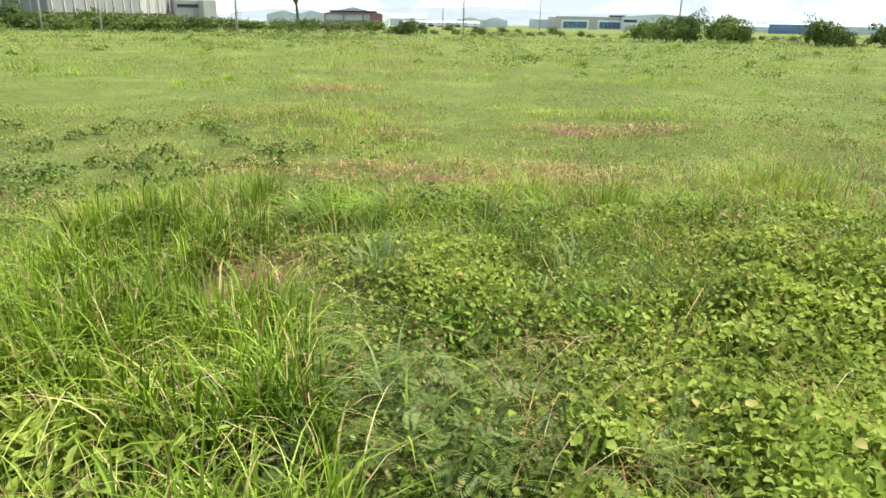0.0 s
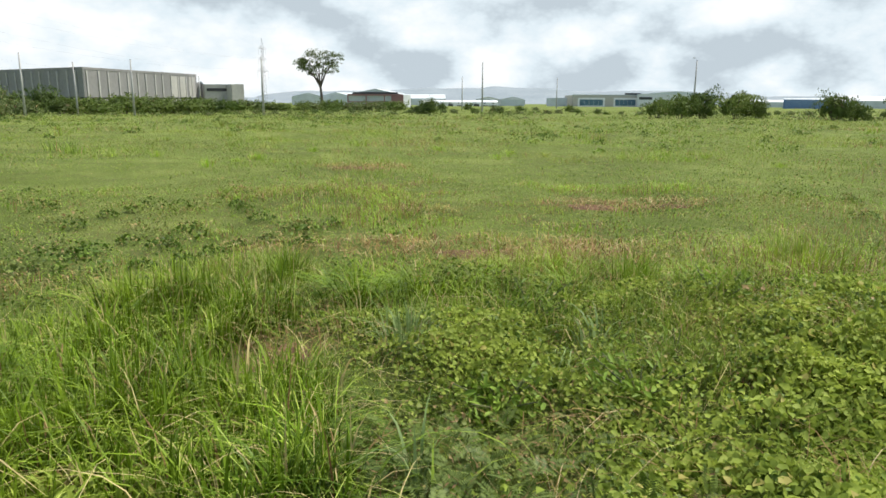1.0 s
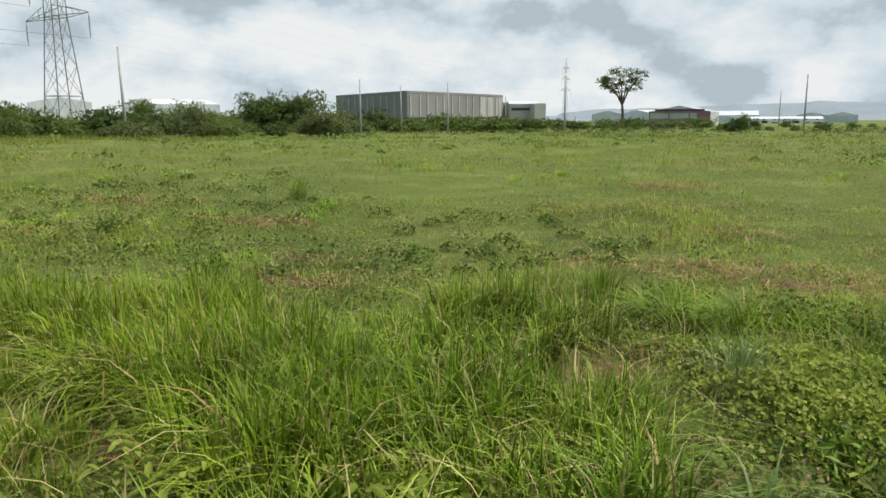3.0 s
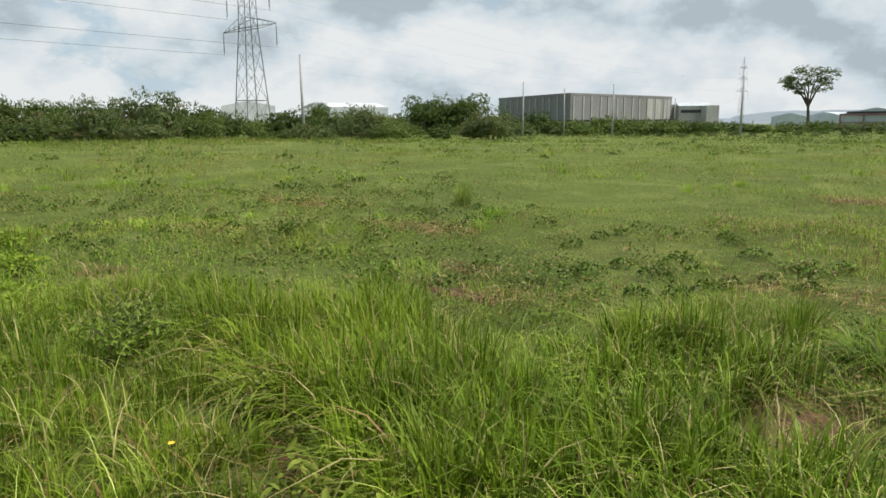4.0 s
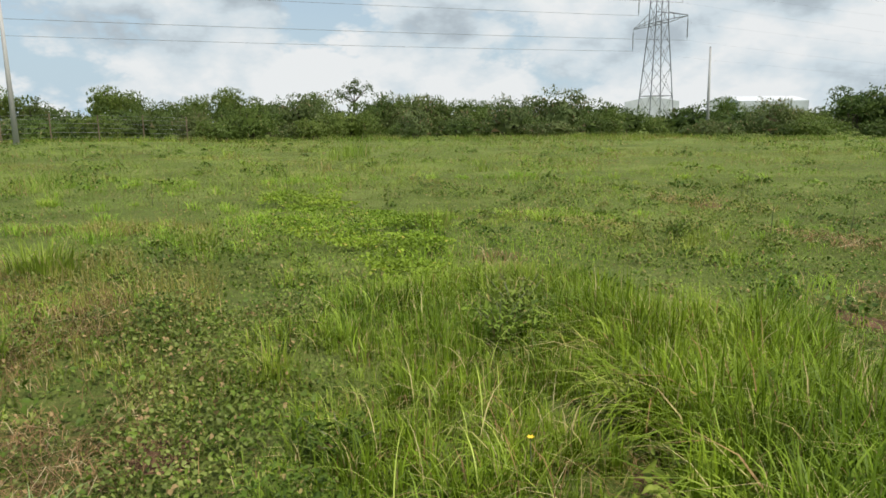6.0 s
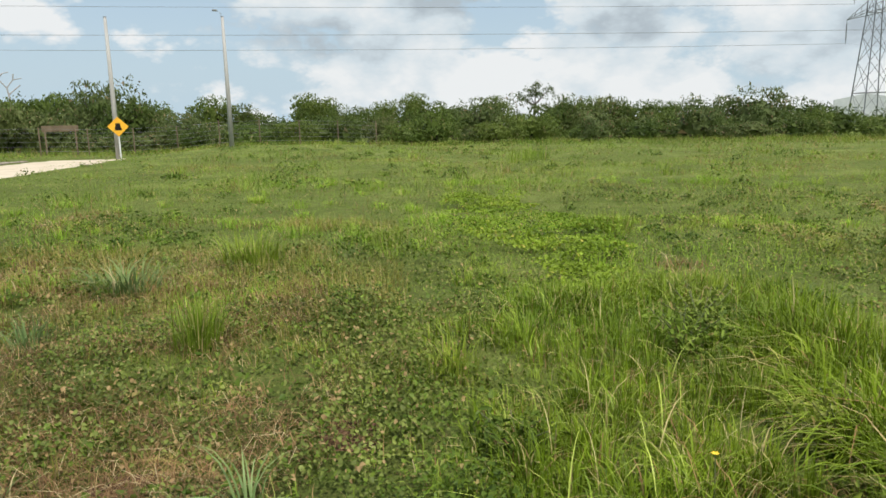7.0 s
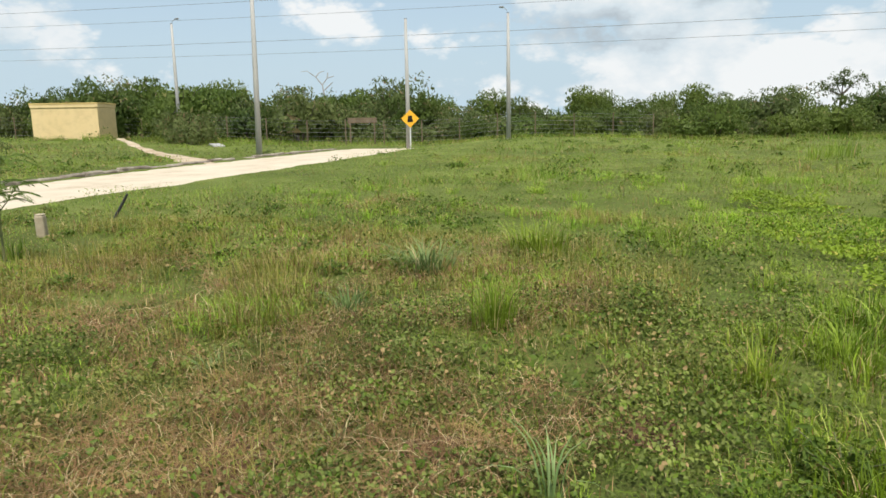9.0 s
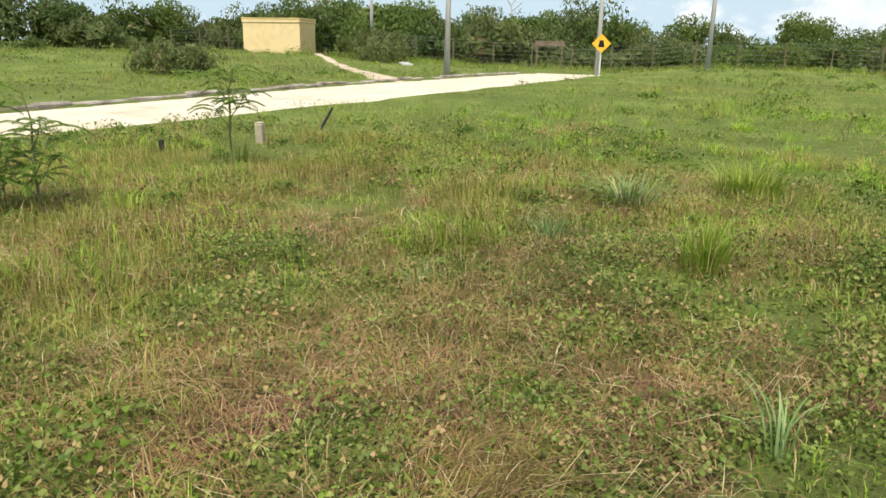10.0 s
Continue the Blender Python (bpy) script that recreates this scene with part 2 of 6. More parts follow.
MAT["yellow_band"] = plain("ochre_painted_plaster", (0.52, 0.38, 0.13), (0.60, 0.45, 0.18), 0.8, 0.85)
MAT["steel"] = plain("galvanised_steel", (0.20, 0.21, 0.22), (0.31, 0.32, 0.33), 1.5, 0.55, 0.6)
MAT["wire"] = plain("dark_cable", (0.16, 0.165, 0.17), (0.22, 0.225, 0.23), 0.5, 0.6)
MAT["ceramic"] = plain("dark_insulator", (0.08, 0.075, 0.075), (0.14, 0.13, 0.12), 4.0, 0.35)
MAT["sign_yellow"] = plain("yellow_sign_face", (0.80, 0.40, 0.02), (0.86, 0.47, 0.03), 3.0, 0.5)
MAT["black_paint"] = plain("black_paint", (0.012, 0.012, 0.012), (0.028, 0.026, 0.024), 4.0, 0.5)
MAT["sheet_white"] = plain("white_sheet_metal", (0.58, 0.60, 0.62), (0.70, 0.71, 0.73), 0.1, 0.5)
MAT["sheet_grey"] = plain("grey_sheet_metal", (0.42, 0.46, 0.48), (0.52, 0.55, 0.57), 0.08, 0.55)
# grey sheet for far halls, its colour lightened to stand for haze
MAT["sheet_hazy"] = plain("haze_paled_sheet_metal", (0.52, 0.57, 0.60), (0.60, 0.64, 0.67), 0.05, 0.6)
MAT["red_paint"] = plain("faded_red_paint", (0.24, 0.115, 0.12), (0.32, 0.17, 0.17), 0.3, 0.7)
MAT["dark_opening"] = plain("dark_interior", (0.035, 0.037, 0.04), (0.07, 0.07, 0.075), 0.3, 0.9)
MAT["beige_wall"] = plain("beige_panel_wall", (0.42, 0.40, 0.36), (0.52, 0.49, 0.44), 0.12, 0.85)
MAT["white_paint"] = plain("white_paint", (0.74, 0.75, 0.76), (0.82, 0.82, 0.82), 0.3, 0.7)
MAT["blue_paint"] = plain("blue_paint", (0.10, 0.18, 0.34), (0.17, 0.26, 0.42), 0.2, 0.6)
MAT["glass"] = plain("blue_grey_glass", (0.06, 0.13, 0.19), (0.11, 0.20, 0.27), 0.3, 0.08, 0.0, 0.0)
MAT["bark"] = plain("grey_brown_bark", (0.075, 0.060, 0.045), (0.150, 0.125, 0.095), 3.0, 0.95, bump=0.5)
MAT["stem"] = plain("green_brown_stem", (0.10, 0.13, 0.045), (0.17, 0.17, 0.07), 9.0, 0.8)
MAT["wood"] = plain("weathered_wood", (0.13, 0.095, 0.06), (0.22, 0.165, 0.11), 2.0, 0.9, streak=(1, 1, 0.2))
MAT["flower"] = plain("yellow_petals", (0.80, 0.50, 0.02), (0.86, 0.62, 0.04), 40.0, 0.6)
# the blue-grey of distance haze is put into the hills' base colour
MAT["hill"] = plain("haze_tinted_hill", (0.21, 0.25, 0.28), (0.26, 0.30, 0.33), 0.01, 1.0, bump=0.0)
MAT["lamp_glass"] = plain("grey_lamp_glass", (0.45, 0.46, 0.46), (0.55, 0.56, 0.56), 6.0, 0.3)


# ---- mesh helpers ----
def part(name, bm, material, parent=None, label="", smooth=False):
    """Links a bmesh as one mesh object, under a thing where one is given."""
    me = bpy.data.meshes.new(name)
    bm.to_mesh(me)
    bm.free()
    if smooth:
        for p in me.polygons:
            p.use_smooth = True
    me.materials.append(MAT[material])
    ob = new(name, me)
    if parent is not None:
        ob.parent = parent
    return tagged(ob, label)


def thing(name, label, category, group="", kind="", at=None):
    """An Empty at a thing's base, to hold its parts."""
    ob = tagged(new(name), label, category, group, kind)
    if at is not None:
        ob.matrix_basis = at
    return ob


def box(bm, x0, x1, y0, y1, z0, z1, bevel=0.0, m=None):
    before = set(bm.verts)
    c = bmesh.ops.create_cube(bm, size=1.0)["verts"]
    for v in c:
        v.co = Vector(((x0 + x1) / 2 + v.co.x * (x1 - x0), (y0 + y1) / 2 + v.co.y * (y1 - y0), (z0 + z1) / 2 + v.co.z * (z1 - z0)))
    if bevel:
        bmesh.ops.bevel(bm, geom=list({e for v in c for e in v.link_edges}), offset=bevel, segments=1, affect="EDGES")
    if m is not None:
        for v in bm.verts:
            if v not in before:
                v.co = m @ v.co
    return bm


def tube(bm, points, radii, sides=6, cap=True):
    """A bent, tapered rod through the points."""
    rings = []
    for i, p in enumerate(points):
        a, b = points[max(i - 1, 0)], points[min(i + 1, len(points) - 1)]
        d = (Vector(b) - Vector(a)).normalized()
        s = d.cross((0, 0, 1) if abs(d.z) < 0.95 else (1, 0, 0)).normalized()
        u = s.cross(d)
        rings.append([bm.verts.new(Vector(p) + (s * math.cos(k * math.tau / sides) + u * math.sin(k * math.tau / sides)) * radii[i]) for k in range(sides)])
    for r, q in zip(rings, rings[1:]):
        for k in range(sides):
            bm.faces.new((r[k], r[(k + 1) % sides], q[(k + 1) % sides], q[k]))
    if cap:
        bm.faces.new(rings[0][::-1])
        bm.faces.new(rings[-1])
    return bm


def rod(points, radii, sides=6):
    return tube(bmesh.new(), points, radii, sides)


def quads_mesh(name, verts, faces, material):
    """A mesh of four-cornered faces from arrays."""
    me = bpy.data.meshes.new(name)
    n = len(faces)
    me.vertices.add(len(verts))
    me.vertices.foreach_set("co", np.ascontiguousarray(verts, np.float32).ravel())
    me.loops.add(n * 4)
    me.loops.foreach_set("vertex_index", np.ascontiguousarray(faces, np.int32).ravel())
    me.polygons.add(n)
    me.polygons.foreach_set("loop_start", np.arange(0, n * 4, 4, dtype=np.int32))
    me.update(calc_edges=True)
    me.materials.append(MAT[material])
    return me


RNG = np.random.default_rng(11)


def smooth_step(v, a, b):
    t = np.clip((v - a) / (b - a), 0, 1)
    return t * t * (3 - 2 * t)


def value_noise(x, y, size, seed=0):
    """Smooth noise from 0 to 1 with lumps of about that size in metres."""
    u, v = np.asarray(x) / size + seed * 17.3, np.asarray(y) / size - seed * 9.1
    i, j = np.floor(u), np.floor(v)
    f, g = u - i, v - j
    f, g = f * f * (3 - 2 * f), g * g * (3 - 2 * g)

    def corner(a, b):
        h = np.sin(a * 127.1 + b * 311.7 + seed * 74.7) * 43758.5453
        return h - np.floor(h)

    return (corner(i, j) * (1 - f) + corner(i + 1, j) * f) * (1 - g) + (corner(i, j + 1) * (1 - f) + corner(i + 1, j + 1) * f) * g


ROAD_NEAR, ROAD_FAR, ROAD_END = -12.6, -18.35, -43.5


def road_far(x):
    """The far edge of the road, which nears the viewpoint to the east."""
    return ROAD_FAR + 0.105 * np.clip(np.asarray(x, float) + 23.8, 0, 19)


def path_centre(u):
    return -27.0 - 17.3 * u + 1.6 * np.sin(u * math.pi), -18.6 - 18.2 * u ** 1.25


def road_mask(x, y):
    """1 on the carriageway, 0 away from it."""
    near = ROAD_NEAR - 0.04 * np.maximum(0, -x - 20) + 0.5 * (value_noise(x, y * 0, 2.3, 5) - 0.5)
    return ((y < near) & (y > road_far(x) - 0.25) & (x > ROAD_END)).astype(float)


def ground_z(x, y):
    """Height of the ground: nearly level, falling to the north, with a bank beyond the road."""
    x, y = np.asarray(x, float), np.asarray(y, float)
    y = np.where(y < -14, y - (road_far(x) - ROAD_FAR) * smooth_step(-y, 14, 17), y)
    z = -0.006 * np.maximum(0, y - 25) - 0.62 * np.exp(-((x + 52) ** 2 + (y - 102) ** 2) / (2 * 23.0 ** 2))
    z = z + 0.72 * smooth_step(-y, 19.5, 39.0) - 0.30 * np.exp(-((x + 48.5) ** 2 + (y + 38.5) ** 2) / (2 * 3.0 ** 2)) + 0.42 * np.exp(-((x + 49) ** 2 + (y + 7) ** 2) / (2 * 7.0 ** 2)) * smooth_step(y, -15, -9)
    z = z + 0.12 * smooth_step(-y, 18.45, 18.9)
    rough = 0.10 * (value_noise(x, y, 1.7, 1) - 0.5) + 0.16 * (value_noise(x, y, 5.0, 2) - 0.5)
    level = smooth_step(y, -12.6, -11.0) + smooth_step(-y, 18.9, 21.0)
    return z + rough * level


# ---- the ground ----
rings = np.concatenate([[0.3], 0.6 * 1.052 ** np.arange(0, 168)])
spokes = 240
ang = np.arange(spokes) * math.tau / spokes
gx = np.concatenate([[0.0], (rings[:, None] * np.cos(ang)).ravel()])
gy = np.concatenate([[0.0], (rings[:, None] * np.sin(ang)).ravel()])
gv = np.stack([gx, gy, ground_z(gx, gy)], 1)
k = np.arange(spokes)
gf = [np.stack([1 + a * spokes + k, 1 + (a + 1) * spokes + k, 1 + (a + 1) * spokes + (k + 1) % spokes, 1 + a * spokes + (k + 1) % spokes], 1) for a in range(len(rings) - 1)]
gf.append(np.stack([0 * k[::2], 1 + k[::2], 1 + (k[::2] + 1) % spokes, 1 + (k[::2] + 2) % spokes], 1))
ground = new("ground", quads_mesh("ground", gv, np.concatenate(gf), "soil"))
for p in ground.data.polygons:
    p.use_smooth = True
tagged(ground, "weedy open field of brown soil and rough grass", "ground", kind="structure")


def draped(name, outline_fn, nu, nv, lift, material):
    """A sheet laid on the ground; outline_fn(u, v) gives x, y for 0..1."""
    u, v = np.meshgrid(np.linspace(0, 1, nu), np.linspace(0, 1, nv), indexing="ij")
    x, y = outline_fn(u.ravel(), v.ravel())
    i = np.arange((nu - 1) * (nv - 1))
    a = (i // (nv - 1)) * nv + i % (nv - 1)
    edge = np.minimum(np.minimum(u, 1 - u) * 30, np.minimum(v, 1 - v) * 8).ravel().clip(0, 1)
    z = ground_z(x, y) + lift * (0.2 + 0.8 * edge) - 0.06 * (edge < 0.01)
    return new(name, quads_mesh(name, np.stack([x, y, z], 1), np.stack([a, a + nv, a + nv + 1, a + 1], 1), material))


def road_outline(u, v):
    x = 30 - u * (30 - ROAD_END)
    near = ROAD_NEAR - 0.04 * np.maximum(0, -x - 20) + 0.5 * (value_noise(x, x * 0, 2.3, 5) - 0.5) + 0.25 * (value_noise(x, x * 0, 0.7, 6) - 0.5)
    return x, road_far(x) + 0.02 + (near - road_far(x)) * v


tagged(draped("road", road_outline, 340, 20, 0.03, "limestone"), "dusty white crushed limestone road", "road", kind="structure")


def path_outline(u, v):
    x, y = path_centre(u)
    return x + (v - 0.5) * 0.7, y + (v - 0.5) * (1.5 + 1.9 * (1 - u) ** 2) + 0.3 * (value_noise(u * 20, v * 0, 1.0, 8) - 0.5)


tagged(draped("footpath", path_outline, 60, 8, 0.04, "sandy"), "worn sandy footpath from the road to the hut", "path", kind="structure")

# bare patches close by: x, y, half lengths along x and y
BARE = [(-3.25, -2.25, 0.5, 0.40), (-2.95, -2.05, 0.3, 0.25), (-2.15, -2.75, 0.5, 0.28), (-2.5, -2.6, 0.35, 0.26), (-3.6, -1.25, 0.3, 0.25), (-4.0, -0.2, 0.3, 0.25), (-4.2, 5.0, 0.6, 0.25), (-1.0, 3.6, 0.28, 0.45), (0.75, 1.66, 0.35, 0.15),
        (-2.75, 1.85, 0.3, 0.22), (-0.45, 4.6, 0.45, 0.14), (0.5, 6.7, 1.2, 0.45), (2.1, 10.1, 0.8, 0.45), (3.2, 10.4, 0.6, 0.35), (-2.1, 15.3, 0.8, 0.5), (-11.0, 9.3, 1.0, 0.4), (-9.0, -3.95, 0.6, 0.4)]


def bare_outline(cx, cy, rx, ry, seed):
    def outline(u, v):
        a = u * math.tau
        r = v * (0.75 + 0.5 * value_noise(np.cos(a) * 2 + 9, np.sin(a) * 2, 1.0, seed))
        return cx + 0.75 * r * rx * np.cos(a), cy + 0.75 * r * ry * np.sin(a)
    return outline


for n, (cx, cy, rx, ry) in enumerate(BARE):
    i0 = bare_outline(cx, cy, rx, ry, n)
    u, v = np.meshgrid(np.linspace(0, 1, 29), np.linspace(0, 1, 6), indexing="ij")
    x, y = i0(u.ravel(), v.ravel())
    z = ground_z(x, y) + 0.02 * (1 - v.ravel() ** 2) - 0.012 * (v.ravel() > 0.95)
    i = np.arange(28 * 5)
    a = (i // 5) * 6 + i % 5
    tagged(new("bare_patch", quads_mesh("bare_patch", np.stack([x, y, z], 1), np.stack([a, a + 6, a + 7, a + 1], 1), "earth")), "bare reddish brown patch of earth in the field", "bare earth", "bare patches", "structure")


def patch_weight(x, y, patches):
    """1 inside the patches, with ragged edges."""
    near = np.full(np.shape(x), 9.0)
    for cx, cy, rx, ry in patches:
        near = np.minimum(near, np.hypot((x - cx) / rx, (y - cy) / ry))
    near = near + 0.7 * (value_noise(x, y, 0.5, 4) - 0.5) + 0.5 * (value_noise(x, y, 1.4, 6) - 0.5)
    return 1 - smooth_step(near, 0.6, 1.2)


# ---- grass and weeds ----
def scatter(n, r0, r1, a0=-44, a1=164, power=2.0):
    """Random places in a sector round the viewpoint; angles run anticlockwise from +y."""
    r = (r0 ** power + RNG.random(n) * (r1 ** power - r0 ** power)) ** (1 / power)
    a = np.radians(a0 + RNG.random(n) * (a1 - a0))
    return -np.sin(a) * r, np.cos(a) * r


def polar(x, y):
    """Angle and distance, with ragged limits so that no border runs straight."""
    k = np.minimum(1.0, np.hypot(x, y) / 6.0)
    wx = x + k * (0.9 * (value_noise(x, y, 0.8, 51) - 0.5) + 0.7 * (value_noise(x, y, 2.1, 52) - 0.5))
    wy = y + k * (0.9 * (value_noise(x, y, 0.8, 53) - 0.5) + 0.7 * (value_noise(x, y, 2.1, 54) - 0.5))
    return np.degrees(np.arctan2(-wx, wy)), np.hypot(wx, wy)


# where each kind grows: x, y, half lengths along x and y
VINE_PALE = [(-12.6, 1.9, 2.1, 1.0), (-10.0, 1.9, 1.1, 0.7), (-14.4, 2.4, 1.4, 0.8), (-8.6, 2.3, 1.2, 0.8), (-7.0, 2.0, 0.8, 0.5), (-10.4, 3.0, 1.4, 0.6), (0.3, 3.3, 0.5, 0.4)]
WEEDS = [(-4.5, 6.2, 1.15, 0.8), (-5.2, 6.9, 0.6, 0.5), (-7.8, 6.2, 0.7, 0.7), (-8.3, 7.2, 0.5, 0.4), (-12.4, 0.25, 1.0, 0.55), (-11.8, -2.7, 0.8, 0.45), (-10.2, -5.3, 0.9, 0.5), (-8.3, 0.4, 0.6, 0.45), (-6.2, -0.15, 0.6, 0.5), (-4.1, 0.0, 0.5, 0.5),
         (-5.5, -0.2, 0.4, 0.35), (-4.6, -1.6, 0.4, 0.3), (-4.9, 2.15, 0.45, 0.4), (-9.9, -2.9, 0.6, 0.4), (-3.0, -3.6, 0.6, 0.45), (-4.3, -4.5, 0.5, 0.4), (-1.7, -2.9, 0.5, 0.4), (-2.9, 0.3, 0.5, 0.25), (-2.3, 1.2, 0.4, 0.3), (-2.2, 1.55, 0.6, 0.35), (-4.4, 10.1, 0.6, 0.5), (-4.6, 8.9, 0.5, 0.4),
         (2.9, 8.9, 0.7, 0.4), (0.1, 5.0, 0.5, 0.3), (2.1, 5.1, 0.5, 0.4), (2.3, 4.6, 0.5, 0.4), (0.3, 3.2, 0.4, 0.3), (0.9, 3.4, 0.5, 0.3), (-2.1, 4.1, 0.3, 0.25), (-4.2, 3.5, 0.3, 0.25), (-5.6, 4.8, 0.35, 0.3), (6.6, 12.1, 0.8, 0.5), (-9.4, 8.6, 0.9, 0.5), (-2.9, 16.5, 0.5, 0.4), (-5.4, 16.3, 0.5, 0.4), (3.0, 4.3, 0.7, 0.5)]
GRASSY = [(0.5, 4.2, 0.6, 0.4), (1.2, 3.4, 0.5, 0.35), (-0.2, 4.3, 0.5, 0.3), (2.3, 5.7, 0.8, 0.5), (1.0, 5.7, 0.8, 0.35), (2.6, 3.9, 0.5, 0.4), (3.4, 6.5, 0.9, 0.7), (4.7, 7.9, 0.9, 0.6), (-5.7, -3.4, 0.7, 0.55), (-6.9, -3.9, 0.8, 0.5), (-7.5, -3.4, 0.5, 0.4), (-3.1, -5.3, 0.8, 0.6), (-4.4, -5.6, 0.7, 0.5), (1.6, 4.4, 0.7, 0.6), (0.9, 5.2, 0.5, 0.4), (-1.6, 5.4, 0.6, 0.4), (-1.9, 6.1, 0.6, 0.3), (-21.5, -3.1, 2.5, 1.2), (-17.6, -6.2, 2.0, 1.0), (-26.0, -6.0, 3.0, 1.2), (-16.1, -10.2, 1.5, 0.7)]
DRY = [(0.55, 6.9, 1.2, 0.55), (-1.2, 6.9, 0.9, 0.35), (2.1, 10.1, 0.7, 0.45), (3.2, 10.4, 0.6, 0.35), (-2.1, 15.3, 0.8, 0.6), (-0.4, 9.3, 0.5, 0.3), (1.8, 6.7, 0.6, 0.4), (-4.2, 5.05, 0.6, 0.28), (-4.6, 5.8, 0.4, 0.22), (-11.0, 9.3, 1.2, 0.5), (-9.3, 5.6, 0.7, 0.4), (-7.0, 7.8, 0.8, 0.35),
       (-3.3, -2.3, 0.55, 0.45), (-2.9, -2.05, 0.3, 0.26), (-2.2, -2.75, 0.55, 0.32), (-3.7, -3.1, 0.5, 0.35), (-4.5, -2.6, 0.5, 0.4), (-3.6, -1.25, 0.34, 0.28), (-5.2, -4.3, 0.5, 0.35), (-2.7, -3.3, 0.4, 0.25), (-6.6, -0.8, 0.4, 0.3), (-9.0, -3.95, 0.6, 0.4), (-8.1, -3.5, 0.4, 0.3), (-13.2, -5.0, 0.9, 0.45), (-2.5, -1.6, 0.3, 0.25), (-1.0, 3.6, 0.24, 0.42), (0.75, 1.66, 0.3, 0.12), (-2.75, 1.85, 0.22, 0.2), (-2.4, -4.1, 0.4, 0.3), (-1.6, -3.6, 0.35, 0.3), (-7.2, 3.2, 0.4, 0.2)]
HOLLOW = [(-0.45, 4.60, 0.55, 0.16), (1.95, 4.98, 0.3, 0.2), (2.2, 4.6, 0.22, 0.28), (-3.3, 1.85, 0.55, 0.22), (-2.75, 1.85, 0.4, 0.25), (-5.65, 4.75, 0.3, 0.22), (-4.6, 2.0, 0.3, 0.2), (-1.95, 3.8, 0.3, 0.16), (-2.25, 1.5, 0.5, 0.3), (-2.7, 1.6, 0.4, 0.3), (-1.7, 1.35, 0.5, 0.2), (-0.55, 1.62, 0.35, 0.2), (-1.05, 1.6, 0.4, 0.2)]


def tall_weight(x, y):
    """Lush uncut grass."""
    a, r = polar(x, y)
    lim = 4.9 + 1.5 * smooth_step(a, 42, 60)
    w = smooth_step(a, 8, 14) * (1 - smooth_step(a, 55, 62)) * (1 - smooth_step(r + 1.4 * (value_noise(x, y, 0.9, 7) - 0.5), lim - 0.5, lim + 0.4))
    return w * (1 - patch_weight(x, y, HOLLOW + [(-1.0, 3.6, 0.26, 0.45)]))


def light_weight(x, y):
    """Thinner pale grass beside it."""
    a, r = polar(x, y)
    return (1 - patch_weight(x, y, HOLLOW)) * smooth_step(a, 56, 63) * (1 - smooth_step(a + 8 * (value_noise(x, y, 0.8, 15) - 0.5), 78, 86)) * (1 - smooth_step(r, 6.0, 7.6))


def vine_weight(x, y):
    """Heart-leaved vines: a thick mat north-east, thinner towards the grass."""
    a, r = polar(x, y)
    side = (x - 0.19) * 0.80 - (y - 1.61) * 0.60 * 0.92
    thick = smooth_step(side + 0.5 * (value_noise(x, y, 0.6, 9) - 0.5), -0.25, 0.25) * (1 - smooth_step(r, 5.4, 7.0))
    thin = (1 - smooth_step(a, 4, 12)) * (1 - smooth_step(r, 4.9, 6.0)) * (0.15 + 0.40 * smooth_step(value_noise(x, y, 0.6, 12), 0.3, 0.6))
    return np.maximum(thick, thin)


def open_ground(x, y):
    """Where plants may stand: off the road, the path and the hut."""
    on_path = np.abs(x - path_centre(((-18.6 - y) / 18.2).clip(0, 1) ** 0.8)[0]) < 0.9
    return (road_mask(x, y) < 0.5) & ~(on_path & (y < -17.5) & (y > -37.0)) & ~((np.abs(y - road_far(x) + 0.2) < 0.35) & (x > -42))


def keep(mask, *arrays):
    return [a[mask] for a in arrays]


def blades(name, x, y, h, w, bend, segs, material, label, category="grass", z=None, lean=None):
    """Many curved, tapering blades in one mesh."""
    n = len(x)
    a = RNG.random(n) * math.tau if lean is None else lean
    dx, dy = np.cos(a), np.sin(a)
    z0 = (ground_z(x, y) if z is None else z) - 0.01
    rows = []
    for i in range(segs + 1):
        u = i / segs
        out = bend * h * (0.25 * u + 0.75 * u ** 3.2)
        up = h * (u - 0.42 * np.minimum(bend, 1.8) * u ** 4)
        half = 0.5 * w * (1 - u ** 1.6 * 0.94) * (0.75 + 0.25 * min(1.0, u * 4))
        cx, cy, cz = x + dx * out, y + dy * out, z0 + up
        rows.append(np.stack([cx - dy * half, cy + dx * half, cz], 1))
        rows.append(np.stack([cx + dy * half, cy - dx * half, cz + half * 0.25], 1))
    verts = np.stack(rows, 1).reshape(-1, 3)
    step = 2 * (segs + 1)
    base = np.arange(n)[:, None] * step
    faces = np.concatenate([base + np.array([[2 * i, 2 * i + 1, 2 * i + 3, 2 * i + 2]]) for i in range(segs)], 0)
    return tagged(new(name, quads_mesh(name, verts, faces, material)), label, category, kind="stuff")


def frames(n, tilt):
    """Random leaf frames: along, across and normal, tilted from level by up to about that many degrees."""
    a, t, s = RNG.random(n) * math.tau, np.radians(tilt) * RNG.normal(size=n), np.radians(tilt) * RNG.normal(size=n)
    along = np.stack([np.cos(a) * np.cos(t), np.sin(a) * np.cos(t), np.sin(t)], 1)
    side = np.stack([-np.sin(a) * np.cos(s), np.cos(a) * np.cos(s), np.sin(s)], 1)
    return along, side, np.cross(along, side)


